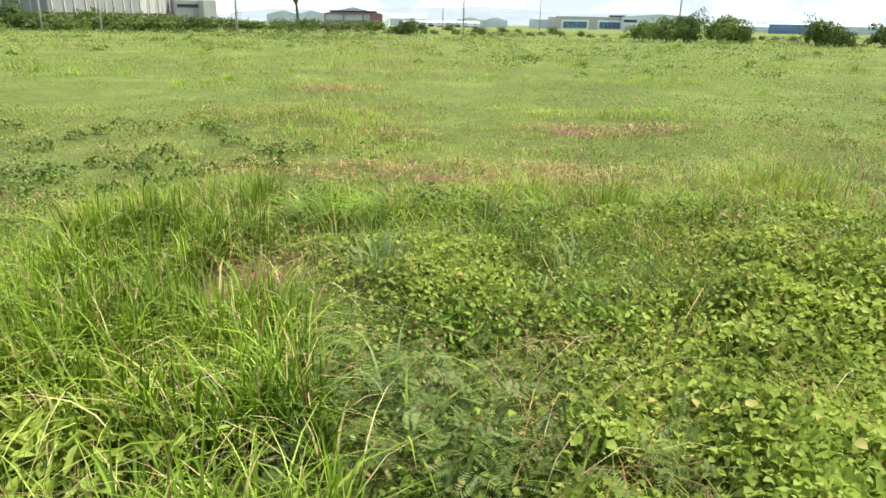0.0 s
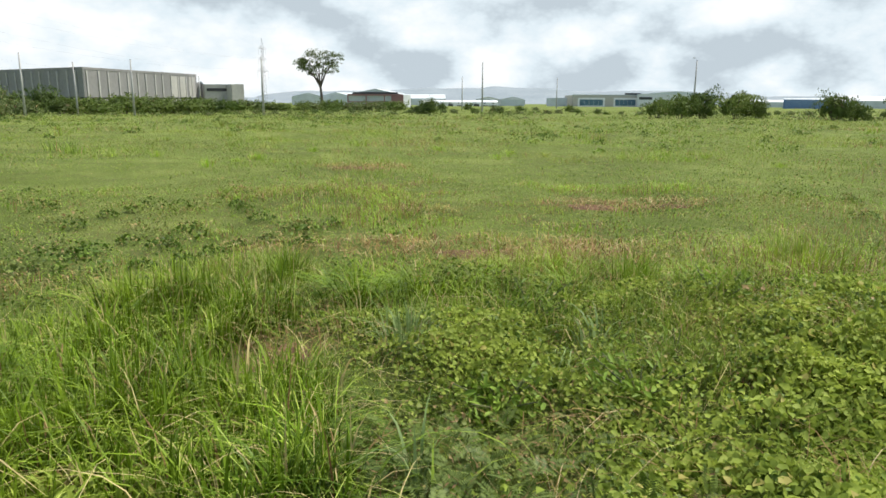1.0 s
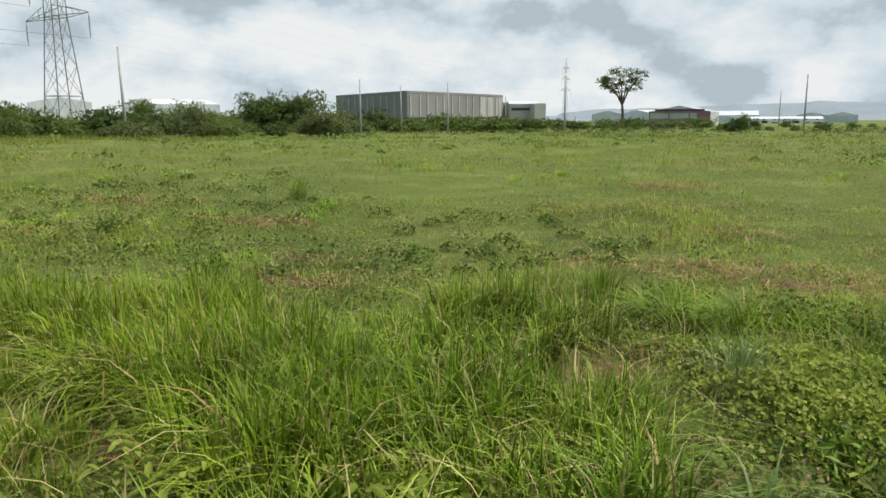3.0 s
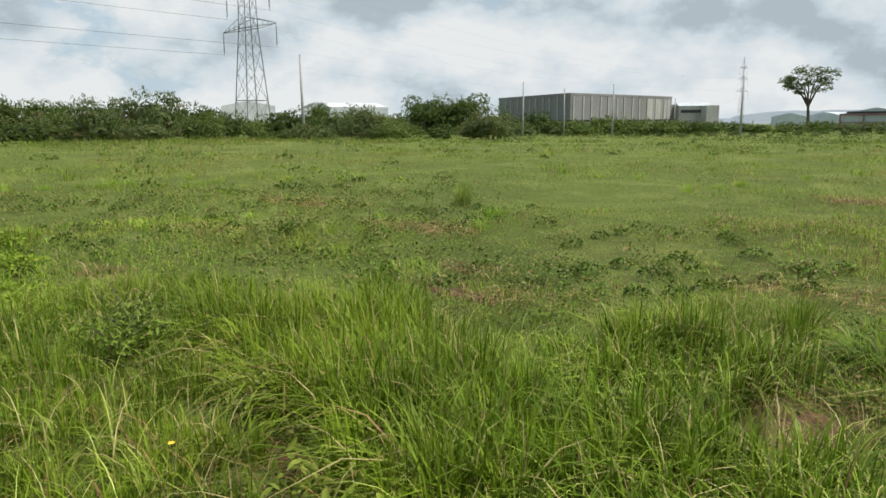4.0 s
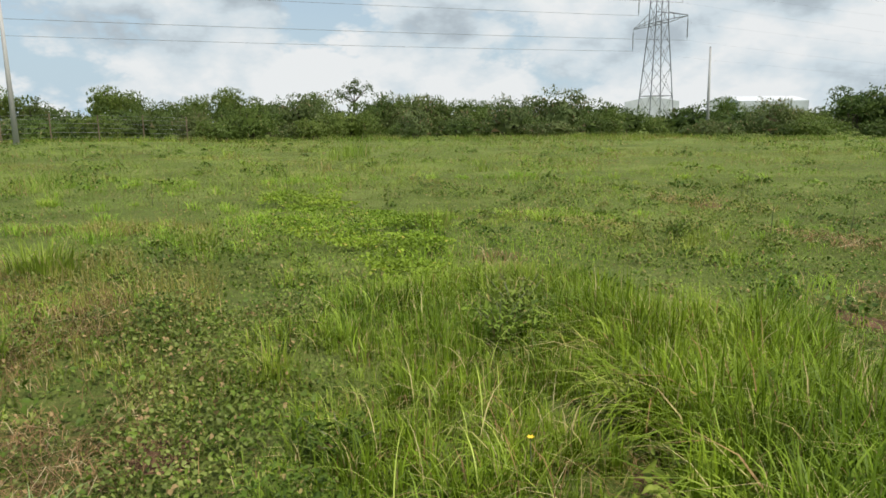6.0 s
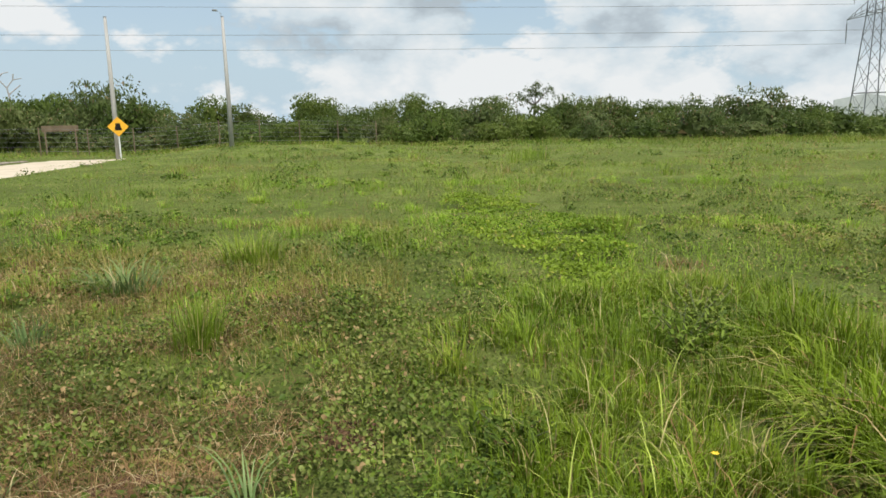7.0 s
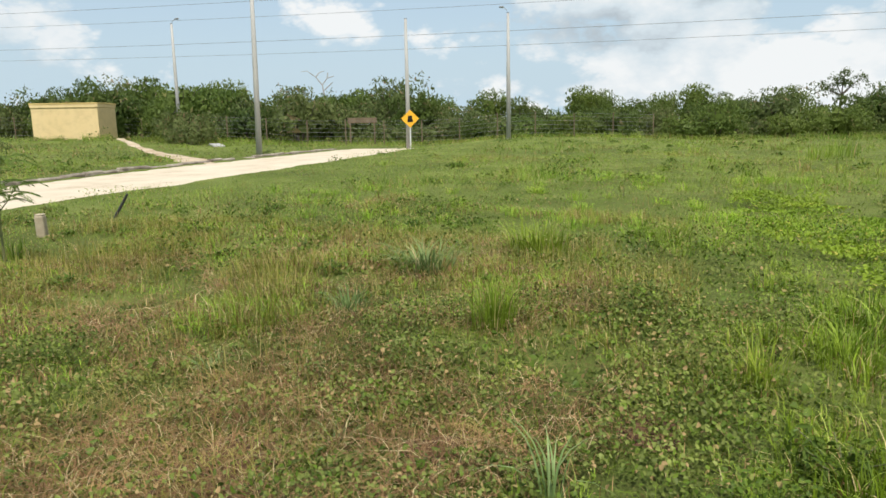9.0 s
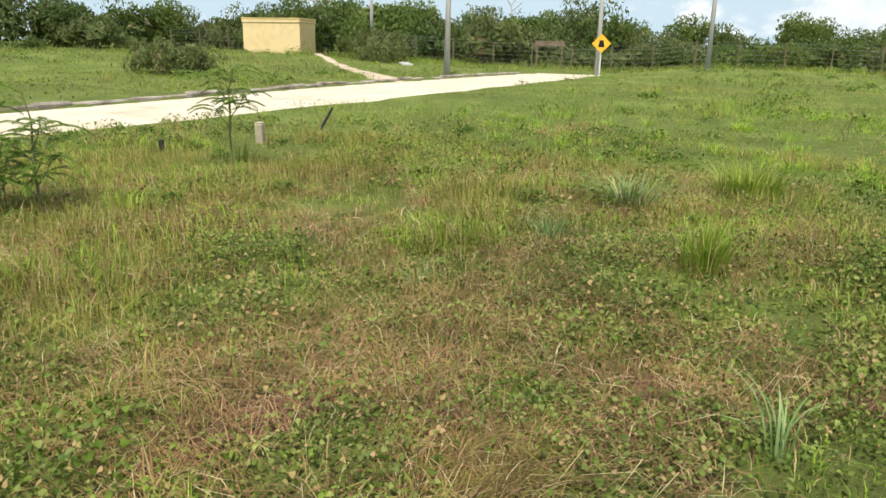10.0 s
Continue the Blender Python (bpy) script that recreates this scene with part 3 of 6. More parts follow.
LEAF_HEART = [(0, 0, 0), (0.18, 0.46, 0.10), (0.62, 0.34, 0.10), (1.0, 0, -0.14), (0.62, -0.34, 0.10), (0.18, -0.46, 0.10)]
LEAF_LONG = [(0, 0, 0), (0.25, 0.17, 0.05), (0.62, 0.17, 0.03), (1.0, 0, -0.16), (0.62, -0.17, 0.03), (0.25, -0.17, 0.05)]
LEAF_SMALL = [(0, 0, 0), (0.5, 0.33, 0.08), (1.0, 0, -0.1), (0.5, -0.33, 0.08)]


def leaf_mesh(name, x, y, z, size, tilt, material, shape=LEAF_HEART):
    n, c = len(x), len(shape)
    along, side, up = frames(n, tilt)
    o = np.stack([x, y, z], 1)
    v = np.stack([o + size[:, None] * (along * (p - 0.4) + side * q + up * s) for p, q, s in shape], 1).reshape(-1, 3)
    b = np.arange(n)[:, None] * c
    f = b + np.arange(4)[None, ::-1] if c == 4 else np.concatenate([b + np.array([[0, 3, 2, 1]]), b + np.array([[0, 5, 4, 3]])], 0)
    return quads_mesh(name, v, f, material)


def leaves(name, x, y, z, size, tilt, material, label, category, shape=LEAF_HEART):
    return tagged(new(name, leaf_mesh(name, x, y, z, size, tilt, material, shape)), label, category, kind="stuff")


def crowded(x, y, per, spread):
    """Stems that spring from crowns: places, the way each one leans, and its crown's number."""
    k = len(x) * per
    out, q = RNG.random(k) * math.tau, RNG.random(k) ** 0.6 * spread
    return np.repeat(x, per) + np.cos(out) * q, np.repeat(y, per) + np.sin(out) * q, out + RNG.normal(0, 0.8, k), np.repeat(np.arange(len(x)), per)


def arching(k, droop=0.0):
    pick = RNG.random(k)
    return np.where(pick < 0.52, RNG.uniform(0.06, 0.40, k), np.where(pick < 0.84, RNG.uniform(0.40, 0.9, k), RNG.uniform(0.9, 1.6, k))) + droop


# lush grass close by, in tussocks with gaps between them
x, y = scatter(14500, 1.15, 7.2, 4, 90)
tall, light = tall_weight(x, y), light_weight(x, y)
lump = value_noise(x, y, 0.5, 3) * 0.55 + value_noise(x, y, 1.5, 13) * 0.45
ok = RNG.random(len(x)) < np.maximum(tall * (0.22 + 0.9 * smooth_step(lump, 0.32, 0.58)), 0.7 * light * (0.25 + 0.8 * smooth_step(lump, 0.28, 0.62)))
x, y, tall, light, lump = keep(ok, x, y, tall, light, lump)
own = (0.65 + 0.55 * RNG.random(len(x))) * (0.17 + 0.25 * tall * (0.55 + 0.9 * lump) + 0.10 * light * (0.5 + lump))
bx, by, lean, i = crowded(x, y, 13, 0.075)
k = len(bx)
kin = RNG.random(len(x))[i]
h = own[i] * (0.6 + 0.6 * RNG.random(k))
wide = (0.0062 + 0.0125 * RNG.random(k) ** 1.4) * (0.8 + 0.4 * tall[i])
bend = arching(k)
pale = (kin < 0.12 + 0.22 * light[i]) | (RNG.random(k) < 0.10)
dry = RNG.random(k) < 0.025 + 0.06 * (kin > 0.95)
for sel, mt, lb in ((~pale & ~dry, "grass", "long fresh green grass blades growing in tussocks"), (pale & ~dry, "grass_pale", "pale yellow-green arching grass blades"), (dry, "grass_dry", "withered straw-coloured blades among the grass")):
    blades("grass", bx[sel], by[sel], h[sel], wide[sel], bend[sel], 4, mt, lb, lean=lean[sel])

# thin grass everywhere else close by
x, y = scatter(11500, 1.15, 6.2)
tall, vine, dryw = tall_weight(x, y), vine_weight(x, y), patch_weight(x, y, DRY)
a, r = polar(x, y)
low = smooth_step(a, 80, 90)
lump = value_noise(x, y, 0.45, 16) * 0.6 + value_noise(x, y, 1.7, 17) * 0.4
grassy = patch_weight(x, y, GRASSY)
ok = (RNG.random(len(x)) < (0.10 + 0.75 * smooth_step(lump, 0.42, 0.68) + 0.8 * grassy) * (1 - 0.5 * vine) * (1 - 0.75 * dryw) * (1 - 0.6 * patch_weight(x, y, HOLLOW))) & open_ground(x, y)
x, y, low, grassy, vine, lump = keep(ok, x, y, low, grassy, vine, lump)
own = (0.5 + 0.8 * RNG.random(len(x))) * (0.13 + 0.10 * vine - 0.03 * low + 0.18 * grassy)
bx, by, lean, i = crowded(x, y, 9, 0.07)
k = len(bx)
dry = RNG.random(k) < (0.08 + 0.24 * low * (RNG.random(len(x)) < 0.55))[i]
h, wide, bend = own[i] * (0.6 + 0.7 * RNG.random(k)), 0.0035 + 0.005 * RNG.random(k), arching(k, 0.15)
for sel, mt, lb in ((~dry, "grass_pale", "short yellow-green grass between the weeds"), (dry, "grass_dry", "withered straw-coloured blades between the weeds")):
    blades("short_grass", bx[sel], by[sel], h[sel], wide[sel], bend[sel], 2, mt, lb, lean=lean[sel])

# heart-leaved vines, and the lower leaves that show between them
x, y = scatter(178000, 1.3, 7.0, -60, 14)
w = vine_weight(x, y) * (1 - 0.8 * patch_weight(x, y, HOLLOW + DRY))
w = w * smooth_step(np.degrees(np.arctan2(-x, y)) + 16 * (value_noise(x, y, 0.8, 28) - 0.5), -56, -42)
ok = RNG.random(len(x)) < w * (0.5 + 0.8 * smooth_step(value_noise(x, y, 0.5, 21), 0.2, 0.5))
x, y, w = keep(ok, x, y, w)
mound = value_noise(x, y, 0.75, 22) * 0.6 + value_noise(x, y, 0.28, 23) * 0.4
top = 0.04 + (0.14 + 0.32 * w) * mound ** 1.2
z = ground_z(x, y) + top * (1 - 0.8 * RNG.random(len(x)) ** 1.7)
size = (0.016 + 0.026 * RNG.random(len(x)) ** 1.2) * (0.7 + 0.5 * w)
kind = RNG.random(len(x)) + 0.5 * (value_noise(x, y, 0.45, 26) - 0.5) + 0.25 * (w - 0.6)
for sel, mt, lb in ((kind > 0.15, "vine", "thick mat of bright green heart-leaved vines"), (kind <= 0.15, "weed", "dark green leaves among the vines")):
    leaves("vine", x[sel], y[sel], z[sel], size[sel], 42, mt, lb, "vine")

x, y = scatter(90000, 5.8, 17.5, 62, 92)
w = patch_weight(x, y, VINE_PALE)
ok = RNG.random(len(x)) < 0.9 * w * w * (0.1 + smooth_step(value_noise(x, y, 0.45, 25) * 0.6 + value_noise(x, y, 1.2, 27) * 0.4, 0.34, 0.66))
x, y = keep(ok, x, y)
z = ground_z(x, y) + 0.05 + 0.20 * value_noise(x, y, 0.6, 24) * (1 - 0.6 * RNG.random(len(x)) ** 2)
leaves("pale_vine", x, y, z, 0.024 + 0.03 * RNG.random(len(x)), 36, "vine_pale", "patch of low yellow-green broad-leaved creeper", "creeper")

# low broad-leaved weeds between the grass, close by: green, grey-green and reddish kinds
x, y = scatter(220000, 1.15, 6.4)
a, r = polar(x, y)
low, patch, dryw = smooth_step(a, 78, 90), patch_weight(x, y, WEEDS), patch_weight(x, y, DRY)
lump = value_noise(x, y, 0.32, 31) * 0.5 + value_noise(x, y, 1.1, 32) * 0.5
ok = RNG.random(len(x)) < np.maximum(0.85 * patch * (1 - 0.3 * low), (0.20 + 0.42 * low + 0.2 * (1 - smooth_step(a, 6, 14))) * (0.25 + 1.1 * smooth_step(lump, 0.32, 0.6)) * (1 - 0.45 * tall_weight(x, y))) * (1 - 0.72 * dryw) * (1 - 0.8 * patch_weight(x, y, HOLLOW))
x, y, low, patch, lump = keep(ok, x, y, low, patch, lump)
top = 0.035 + 0.10 * value_noise(x, y, 0.4, 33) * (0.6 + lump) + 0.22 * patch * value_noise(x, y, 0.55, 34)
z = ground_z(x, y) + top * (0.2 + 0.85 * RNG.random(len(x)))
size = (0.012 + 0.021 * RNG.random(len(x)) ** 1.3) * (1 + 0.15 * patch)
kind = RNG.random(len(x)) * 0.7 + 0.9 * (value_noise(x, y, 0.7, 35) * 0.5 + value_noise(x, y, 2.0, 37) * 0.5 - 0.5) + 0.42 * low - 0.10 * patch
for sel, mt, shape, lb in ((kind < 0.30, "weed", LEAF_HEART, "low dark green broad-leaved weeds among the grass"), ((kind >= 0.30) & (kind < 0.44), "weed_fresh", LEAF_HEART, "low fresh green weeds among the grass"), (kind >= 0.44, "grey_leaf", LEAF_HEART, "dull grey-green creeping weeds among the grass")):
    leaves("weed", x[sel], y[sel], z[sel], size[sel], 40, mt, lb, "weeds", shape)

# withered patches: matted blades over bare reddish earth
for near, far, each, wide in ((0.0, 6.0, 4200, 0.0042), (6.0, 18.0, 1500, 0.011)):
    px, py = [], []
    for cx, cy, rx, ry in DRY:
        if near <= math.hypot(cx, cy) < far:
            k = int(each * rx * ry)
            a, q = RNG.random(k) * math.tau, RNG.random(k) ** 0.55 * 1.35
            px.append(cx + np.cos(a) * q * rx), py.append(cy + np.sin(a) * q * ry)
    x, y = np.concatenate(px), np.concatenate(py)
    x, y = keep(RNG.random(len(x)) < 0.3 + 0.9 * value_noise(x, y, 0.3, 95), x, y)
    k = len(x)
    lie = 1 + 1.6 * RNG.random(k)
    gold = value_noise(x, y, 0.8, 94) + 0.35 * RNG.random(k) > 0.72
    for sel, mt, lb in ((~gold, "litter", "matted withered pinkish brown grass"), (gold, "grass_golden", "golden-green withering grass")):
        blades("withered_grass", x[sel], y[sel], (0.07 + 0.11 * RNG.random(sel.sum())), wide * (0.6 + 0.8 * RNG.random(sel.sum())), lie[sel], 3 if far < 7 else 2, mt, lb, "dry grass", z=ground_z(x[sel], y[sel]) + 0.015 + 0.03 * RNG.random(sel.sum()))

# flattened yellow-brown straw
n = 1100
x, y = -2.42 + RNG.normal(0, 0.22, n), -1.6 + RNG.normal(0, 0.15, n)
straw = RNG.random(n) < 0.5
for sel, mt in ((straw, "grass_golden"), (~straw, "litter")):
    blades("flattened_straw", x[sel], y[sel], 0.08 + 0.08 * RNG.random(sel.sum()), 0.0035 + 0.003 * RNG.random(sel.sum()), 2.0 + 0.8 * RNG.random(sel.sum()), 4, mt, "flattened yellow-brown straw lying in the weeds", "dry grass", z=ground_z(x[sel], y[sel]) + 0.01 + 0.03 * RNG.random(sel.sum()), lean=2.4 + RNG.normal(0, 0.9, sel.sum()))

# litter of fallen blades between the low weeds
x, y = scatter(60000, 1.15, 9.5, 94, 164, 1.6)
x, y = keep((RNG.random(len(x)) < smooth_step(value_noise(x, y, 0.6, 61) * 0.6 + value_noise(x, y, 0.22, 62) * 0.4, 0.38, 0.66)) & open_ground(x, y), x, y)
k = len(x)
blades("straw_litter", x, y, 0.05 + 0.11 * RNG.random(k), 0.0032 + 0.0026 * RNG.random(k), 1.5 + 1.4 * RNG.random(k), 2, "litter", "pinkish brown withered grass matted between the weeds", "dry grass", z=ground_z(x, y) + 0.06 * RNG.random(k))
x, y = scatter(2600, 1.15, 5.5, -44, 76)
x, y = keep(RNG.random(len(x)) < smooth_step(value_noise(x, y, 0.5, 63), 0.4, 0.7), x, y)
k = len(x)
blades("straw_litter", x, y, 0.08 + 0.2 * RNG.random(k), 0.003 + 0.0025 * RNG.random(k), 1.4 + 1.4 * RNG.random(k), 3, "grass_dry", "pale dry straws lying in the grass", "dry grass", z=ground_z(x, y) + 0.02 + 0.12 * RNG.random(k))


# the field further off: short grass and low weeds, in drifts
def meadow(n, r0, r1, leaf, wide, high, tag, fine):
    x, y = scatter(n, r0, r1, power=1.7)
    a, r = polar(x, y)
    dryw, patch, pale, grassy = patch_weight(x, y, DRY), patch_weight(x, y, WEEDS), patch_weight(x, y, VINE_PALE), patch_weight(x, y, GRASSY)
    lump = value_noise(x, y, 0.5 * fine, 41) * 0.5 + value_noise(x, y, 1.7 * fine, 42) * 0.5
    drift = value_noise(x, y, 2.3 * fine, 43) * 0.55 + value_noise(x, y, 6.5 * fine, 44) * 0.45
    ok = (RNG.random(n) < (0.40 + 0.75 * smooth_step(lump, 0.3, 0.62)) * (1 - 0.78 * dryw) * (1 - 0.3 * pale) + 0.5 * patch) & open_ground(x, y)
    x, y, a, r, patch, grassy, lump, drift = keep(ok, x, y, a, r, patch, grassy, lump, drift)
    k = len(x)
    south = smooth_step(a, 84, 96)
    worn = (1 - smooth_step(np.abs(r - 9.0), 2.4, 4.4)) * (1 - smooth_step(a, 32, 44))
    leafy = RNG.random(k) < 0.22 + 0.7 * patch + 0.60 * smooth_step(drift, 0.50, 0.62) - 0.4 * grassy
    kind = 0.62 * RNG.random(k) + 0.75 * (value_noise(x, y, 1.3 * fine, 45) * 0.5 + value_noise(x, y, 4.5 * fine, 46) * 0.5 - 0.5)
    up = ground_z(x, y)
    z = up + (0.02 + high * (0.2 + 1.5 * smooth_step(lump, 0.35, 0.75)) * RNG.random(k) + 0.36 * patch * (0.3 + lump) * RNG.random(k))
    size = leaf * (0.6 + 0.8 * RNG.random(k))
    dark = leafy & ((kind < 0.13) | (RNG.random(k) < 0.35 * patch))
    grey = leafy & ~dark & (kind > 0.42)
    fresh = leafy & ~dark & ~grey
    for sel, mt, lb in ((dark, "weed", "low dark green weeds in the field"), (grey, "grey_leaf", "low grey-green weeds in the field"), (fresh, "leaf_field", "low yellow-green weeds in the field")):
        leaves("field_weeds", x[sel], y[sel], z[sel], size[sel], 32, mt, lb, "weeds", LEAF_SMALL)
    dry = ~leafy & (RNG.random(k) < 0.07 + 0.36 * worn + 0.32 * south * (r < 15) + 0.30 * smooth_step(value_noise(x, y, 3.3 * fine, 47), 0.62, 0.8))
    h = high * (0.4 + 1.5 * smooth_step(lump, 0.35, 0.75) + 1.0 * grassy) * (0.6 + 0.7 * RNG.random(k))
    w = wide * (0.6 + 0.8 * RNG.random(k))
    bend = arching(k, 0.35)
    for sel, mt, lb in ((~leafy & ~dry, tag, "short yellow-green grass covering the field"), (dry, "grass_dry", "withered pinkish brown grass in the field")):
        blades("field_grass", x[sel], y[sel], h[sel], w[sel], bend[sel], 2 if r0 < 10 else 1, mt, lb)


meadow(190000, 5.6, 13.0, 0.025, 0.008, 0.105, "grass_mid", 1.0)
meadow(190000, 13.0, 34.0, 0.038, 0.016, 0.155, "grass_far", 1.5)
meadow(150000, 34.0, 80.0, 0.070, 0.036, 0.20, "grass_distant", 2.6)


def far_field(n, r0, r1, w, h0, h1, a0=-44, a1=164):
    x, y = scatter(n, r0, r1, a0, a1)
    lump = value_noise(x, y, 2.6, 3) * 0.5 + value_noise(x, y, 9.0, 13) * 0.5
    ok = open_ground(x, y) & (RNG.random(n) < 0.3 + 1.2 * smooth_step(lump, 0.3, 0.6))
    x, y, lump = keep(ok, x, y, lump)
    k = len(x)
    h = (h0 + (h1 - h0) * lump) * (0.6 + 0.8 * RNG.random(k))
    blades("far_grass", x, y, h, w * (0.6 + 0.8 * RNG.random(k)), np.abs(RNG.normal(0.9, 0.5, k)), 1, "grass_distant", "rough olive-green grass covering the far field")


far_field(30000, 78, 160, 0.17, 0.10, 0.32)
far_field(12000, 8, 60, 0.09, 0.10, 0.30, 160, 320)
far_field(5000, 60, 150, 0.30, 0.15, 0.40, 160, 320)

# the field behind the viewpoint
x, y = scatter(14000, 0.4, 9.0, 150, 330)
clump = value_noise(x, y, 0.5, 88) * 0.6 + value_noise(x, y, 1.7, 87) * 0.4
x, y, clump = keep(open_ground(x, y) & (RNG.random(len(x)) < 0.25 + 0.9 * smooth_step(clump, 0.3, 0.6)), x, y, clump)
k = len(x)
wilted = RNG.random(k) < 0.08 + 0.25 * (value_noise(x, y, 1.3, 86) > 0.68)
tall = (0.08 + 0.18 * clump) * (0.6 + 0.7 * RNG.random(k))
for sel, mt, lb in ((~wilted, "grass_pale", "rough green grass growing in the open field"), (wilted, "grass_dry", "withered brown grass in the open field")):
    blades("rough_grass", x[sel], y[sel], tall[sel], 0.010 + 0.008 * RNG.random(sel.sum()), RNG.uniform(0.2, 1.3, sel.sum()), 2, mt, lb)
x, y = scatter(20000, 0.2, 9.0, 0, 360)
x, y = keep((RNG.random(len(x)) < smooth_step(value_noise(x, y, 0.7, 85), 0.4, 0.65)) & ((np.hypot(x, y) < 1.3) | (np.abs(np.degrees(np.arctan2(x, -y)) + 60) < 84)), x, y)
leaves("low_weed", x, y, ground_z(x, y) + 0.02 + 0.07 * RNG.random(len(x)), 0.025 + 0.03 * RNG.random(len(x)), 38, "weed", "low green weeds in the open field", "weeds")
x, y = scatter(7000, 0.05, 1.25, 0, 360)
k = len(x)
blades("short_grass", x, y, 0.03 + 0.08 * RNG.random(k), 0.004 + 0.004 * RNG.random(k), RNG.uniform(0.3, 1.8, k), 2, "grass_pale", "short trodden grass underfoot")


def clumps(n, r0, r1, leaf, per, wide, high, material, label, shape=LEAF_SMALL):
    """Low rounded weed clumps scattered over the field."""
    x, y = scatter(n * 4, r0, r1, power=1.5)
    drift = value_noise(x, y, 7.0, 81) * 0.6 + value_noise(x, y, 2.2, 82) * 0.4
    x, y = keep((RNG.random(n * 4) < smooth_step(drift, 0.42, 0.68) * 0.9) & open_ground(x, y), x, y)
    size = 0.4 + RNG.random(len(x)) ** 1.8 * 1.1
    x, y, size = np.repeat(x, per), np.repeat(y, per), np.repeat(size, per)
    a, q, lift = RNG.random(len(x)) * math.tau, np.sqrt(RNG.random(len(x))), RNG.random(len(x)) ** 0.5
    px, py = x + np.cos(a) * q * wide * size, y + np.sin(a) * q * wide * size
    z = ground_z(px, py) + 0.03 + high * size * (1 - q ** 2) * lift
    leaves("weed_clumps", px, py, z, leaf * (0.6 + 0.8 * RNG.random(len(x))), 38, material, label, "weeds", shape)


clumps(210, 6.5, 18.0, 0.045, 90, 0.30, 0.20, "weed", "rounded dark green weed clumps scattered over the field")
clumps(150, 6.5, 18.0, 0.042, 90, 0.34, 0.17, "grey_leaf", "rounded grey-green weed clumps scattered over the field")
clumps(260, 18.0, 66.0, 0.085, 60, 0.48, 0.30, "weed", "rounded dark green weed clumps in the far field")
clumps(200, 18.0, 66.0, 0.085, 50, 0.60, 0.26, "leaf_field", "rounded yellow-green weed clumps in the far field")
clumps(380, 52.0, 118.0, 0.16, 34, 0.9, 0.75, "bush", "low green scrub in the far field")
clumps(260, 60.0, 118.0, 0.17, 34, 1.0, 0.65, "bush_grey", "low dusty scrub in the far field")


def tussocks(n, r0, r1, per, h, w, spread, material, label):
    """Taller tussocks of grass standing out of the field."""
    x, y = scatter(n * 4, r0, r1, power=1.5)
    drift = value_noise(x, y, 6.0, 91) * 0.6 + value_noise(x, y, 1.8, 92) * 0.4
    x, y = keep((RNG.random(n * 4) < smooth_step(drift, 0.45, 0.7) * 0.9) & open_ground(x, y), x, y)
    own = np.repeat(0.6 + 0.7 * RNG.random(len(x)), per)
    x, y = np.repeat(x, per), np.repeat(y, per)
    k = len(x)
    a, q = RNG.random(k) * math.tau, RNG.random(k) ** 0.7 * spread
    blades("tussocks", x + np.cos(a) * q, y + np.sin(a) * q, h * own * (0.6 + 0.5 * RNG.random(k)), w * (0.6 + 0.8 * RNG.random(k)), RNG.uniform(0.2, 1.1, k), 2, material, label, lean=a + RNG.normal(0, 0.6, k))


tussocks(220, 6.4, 20.0, 60, 0.24, 0.009, 0.19, "grass_mid", "tussocks of taller green grass in the field")
tussocks(120, 20.0, 60.0, 24, 0.36, 0.032, 0.34, "grass_far", "tussocks of taller olive grass in the far field")


def rank_grass(n, r0, r1, a0, a1, h0, h1, w, label):
    """Uncut grass in drifts."""
    x, y = scatter(n, r0, r1, a0, a1)
    x, y = keep(open_ground(x, y) & (RNG.random(n) < smooth_step(value_noise(x, y, 5.0, 98), 0.25, 0.6)), x, y)
    k = len(x)
    blades("rank_grass", x, y, (h0 + (h1 - h0) * RNG.random(k)) * (0.6 + 0.6 * value_noise(x, y, 3.0, 99)), w * (0.7 + 0.6 * RNG.random(k)), RNG.uniform(0.1, 0.8, k), 1, "grass_distant", label)


x, y = scatter(10000, 3.2, 12.5, 88, 160)
x, y = keep(open_ground(x, y) & (RNG.random(len(x)) < np.maximum(smooth_step(value_noise(x, y, 1.3, 94), 0.45, 0.7) * smooth_step(np.hypot(x, y), 3.5, 6), 0.9 * patch_weight(x, y, GRASSY))), x, y)
bx, by, lean, i = crowded(x, y, 5, 0.06)
k = len(bx)
blades("golden_grass", bx, by, (0.13 + 0.17 * RNG.random(k)) * (0.5 + 0.8 * value_noise(bx, by, 0.8, 93)), 0.004 + 0.004 * RNG.random(k), arching(k), 2, "grass_golden", "golden-green uncut grass towards the road", lean=lean)
rank_grass(16000, 51, 63, 40, 132, 0.25, 0.65, 0.05, "rank olive grass along the foot of the bushes")
x, y = scatter(20000, 27, 62, 110, 158)
bank = (y < road_far(x) - 0.7) & open_ground(x, y) & (RNG.random(len(x)) < smooth_step(value_noise(x, y, 3.0, 97), 0.3, 0.65))
x, y = keep(bank, x, y)
k = len(x)
blades("bank_grass", x, y, (0.10 + 0.22 * RNG.random(k)) * (0.5 + 0.8 * value_noise(x, y, 2.0, 96)), 0.025 + 0.025 * RNG.random(k), RNG.uniform(0.4, 1.3, k), 1, "grass_distant", "uncut olive grass on the bank beyond the road")

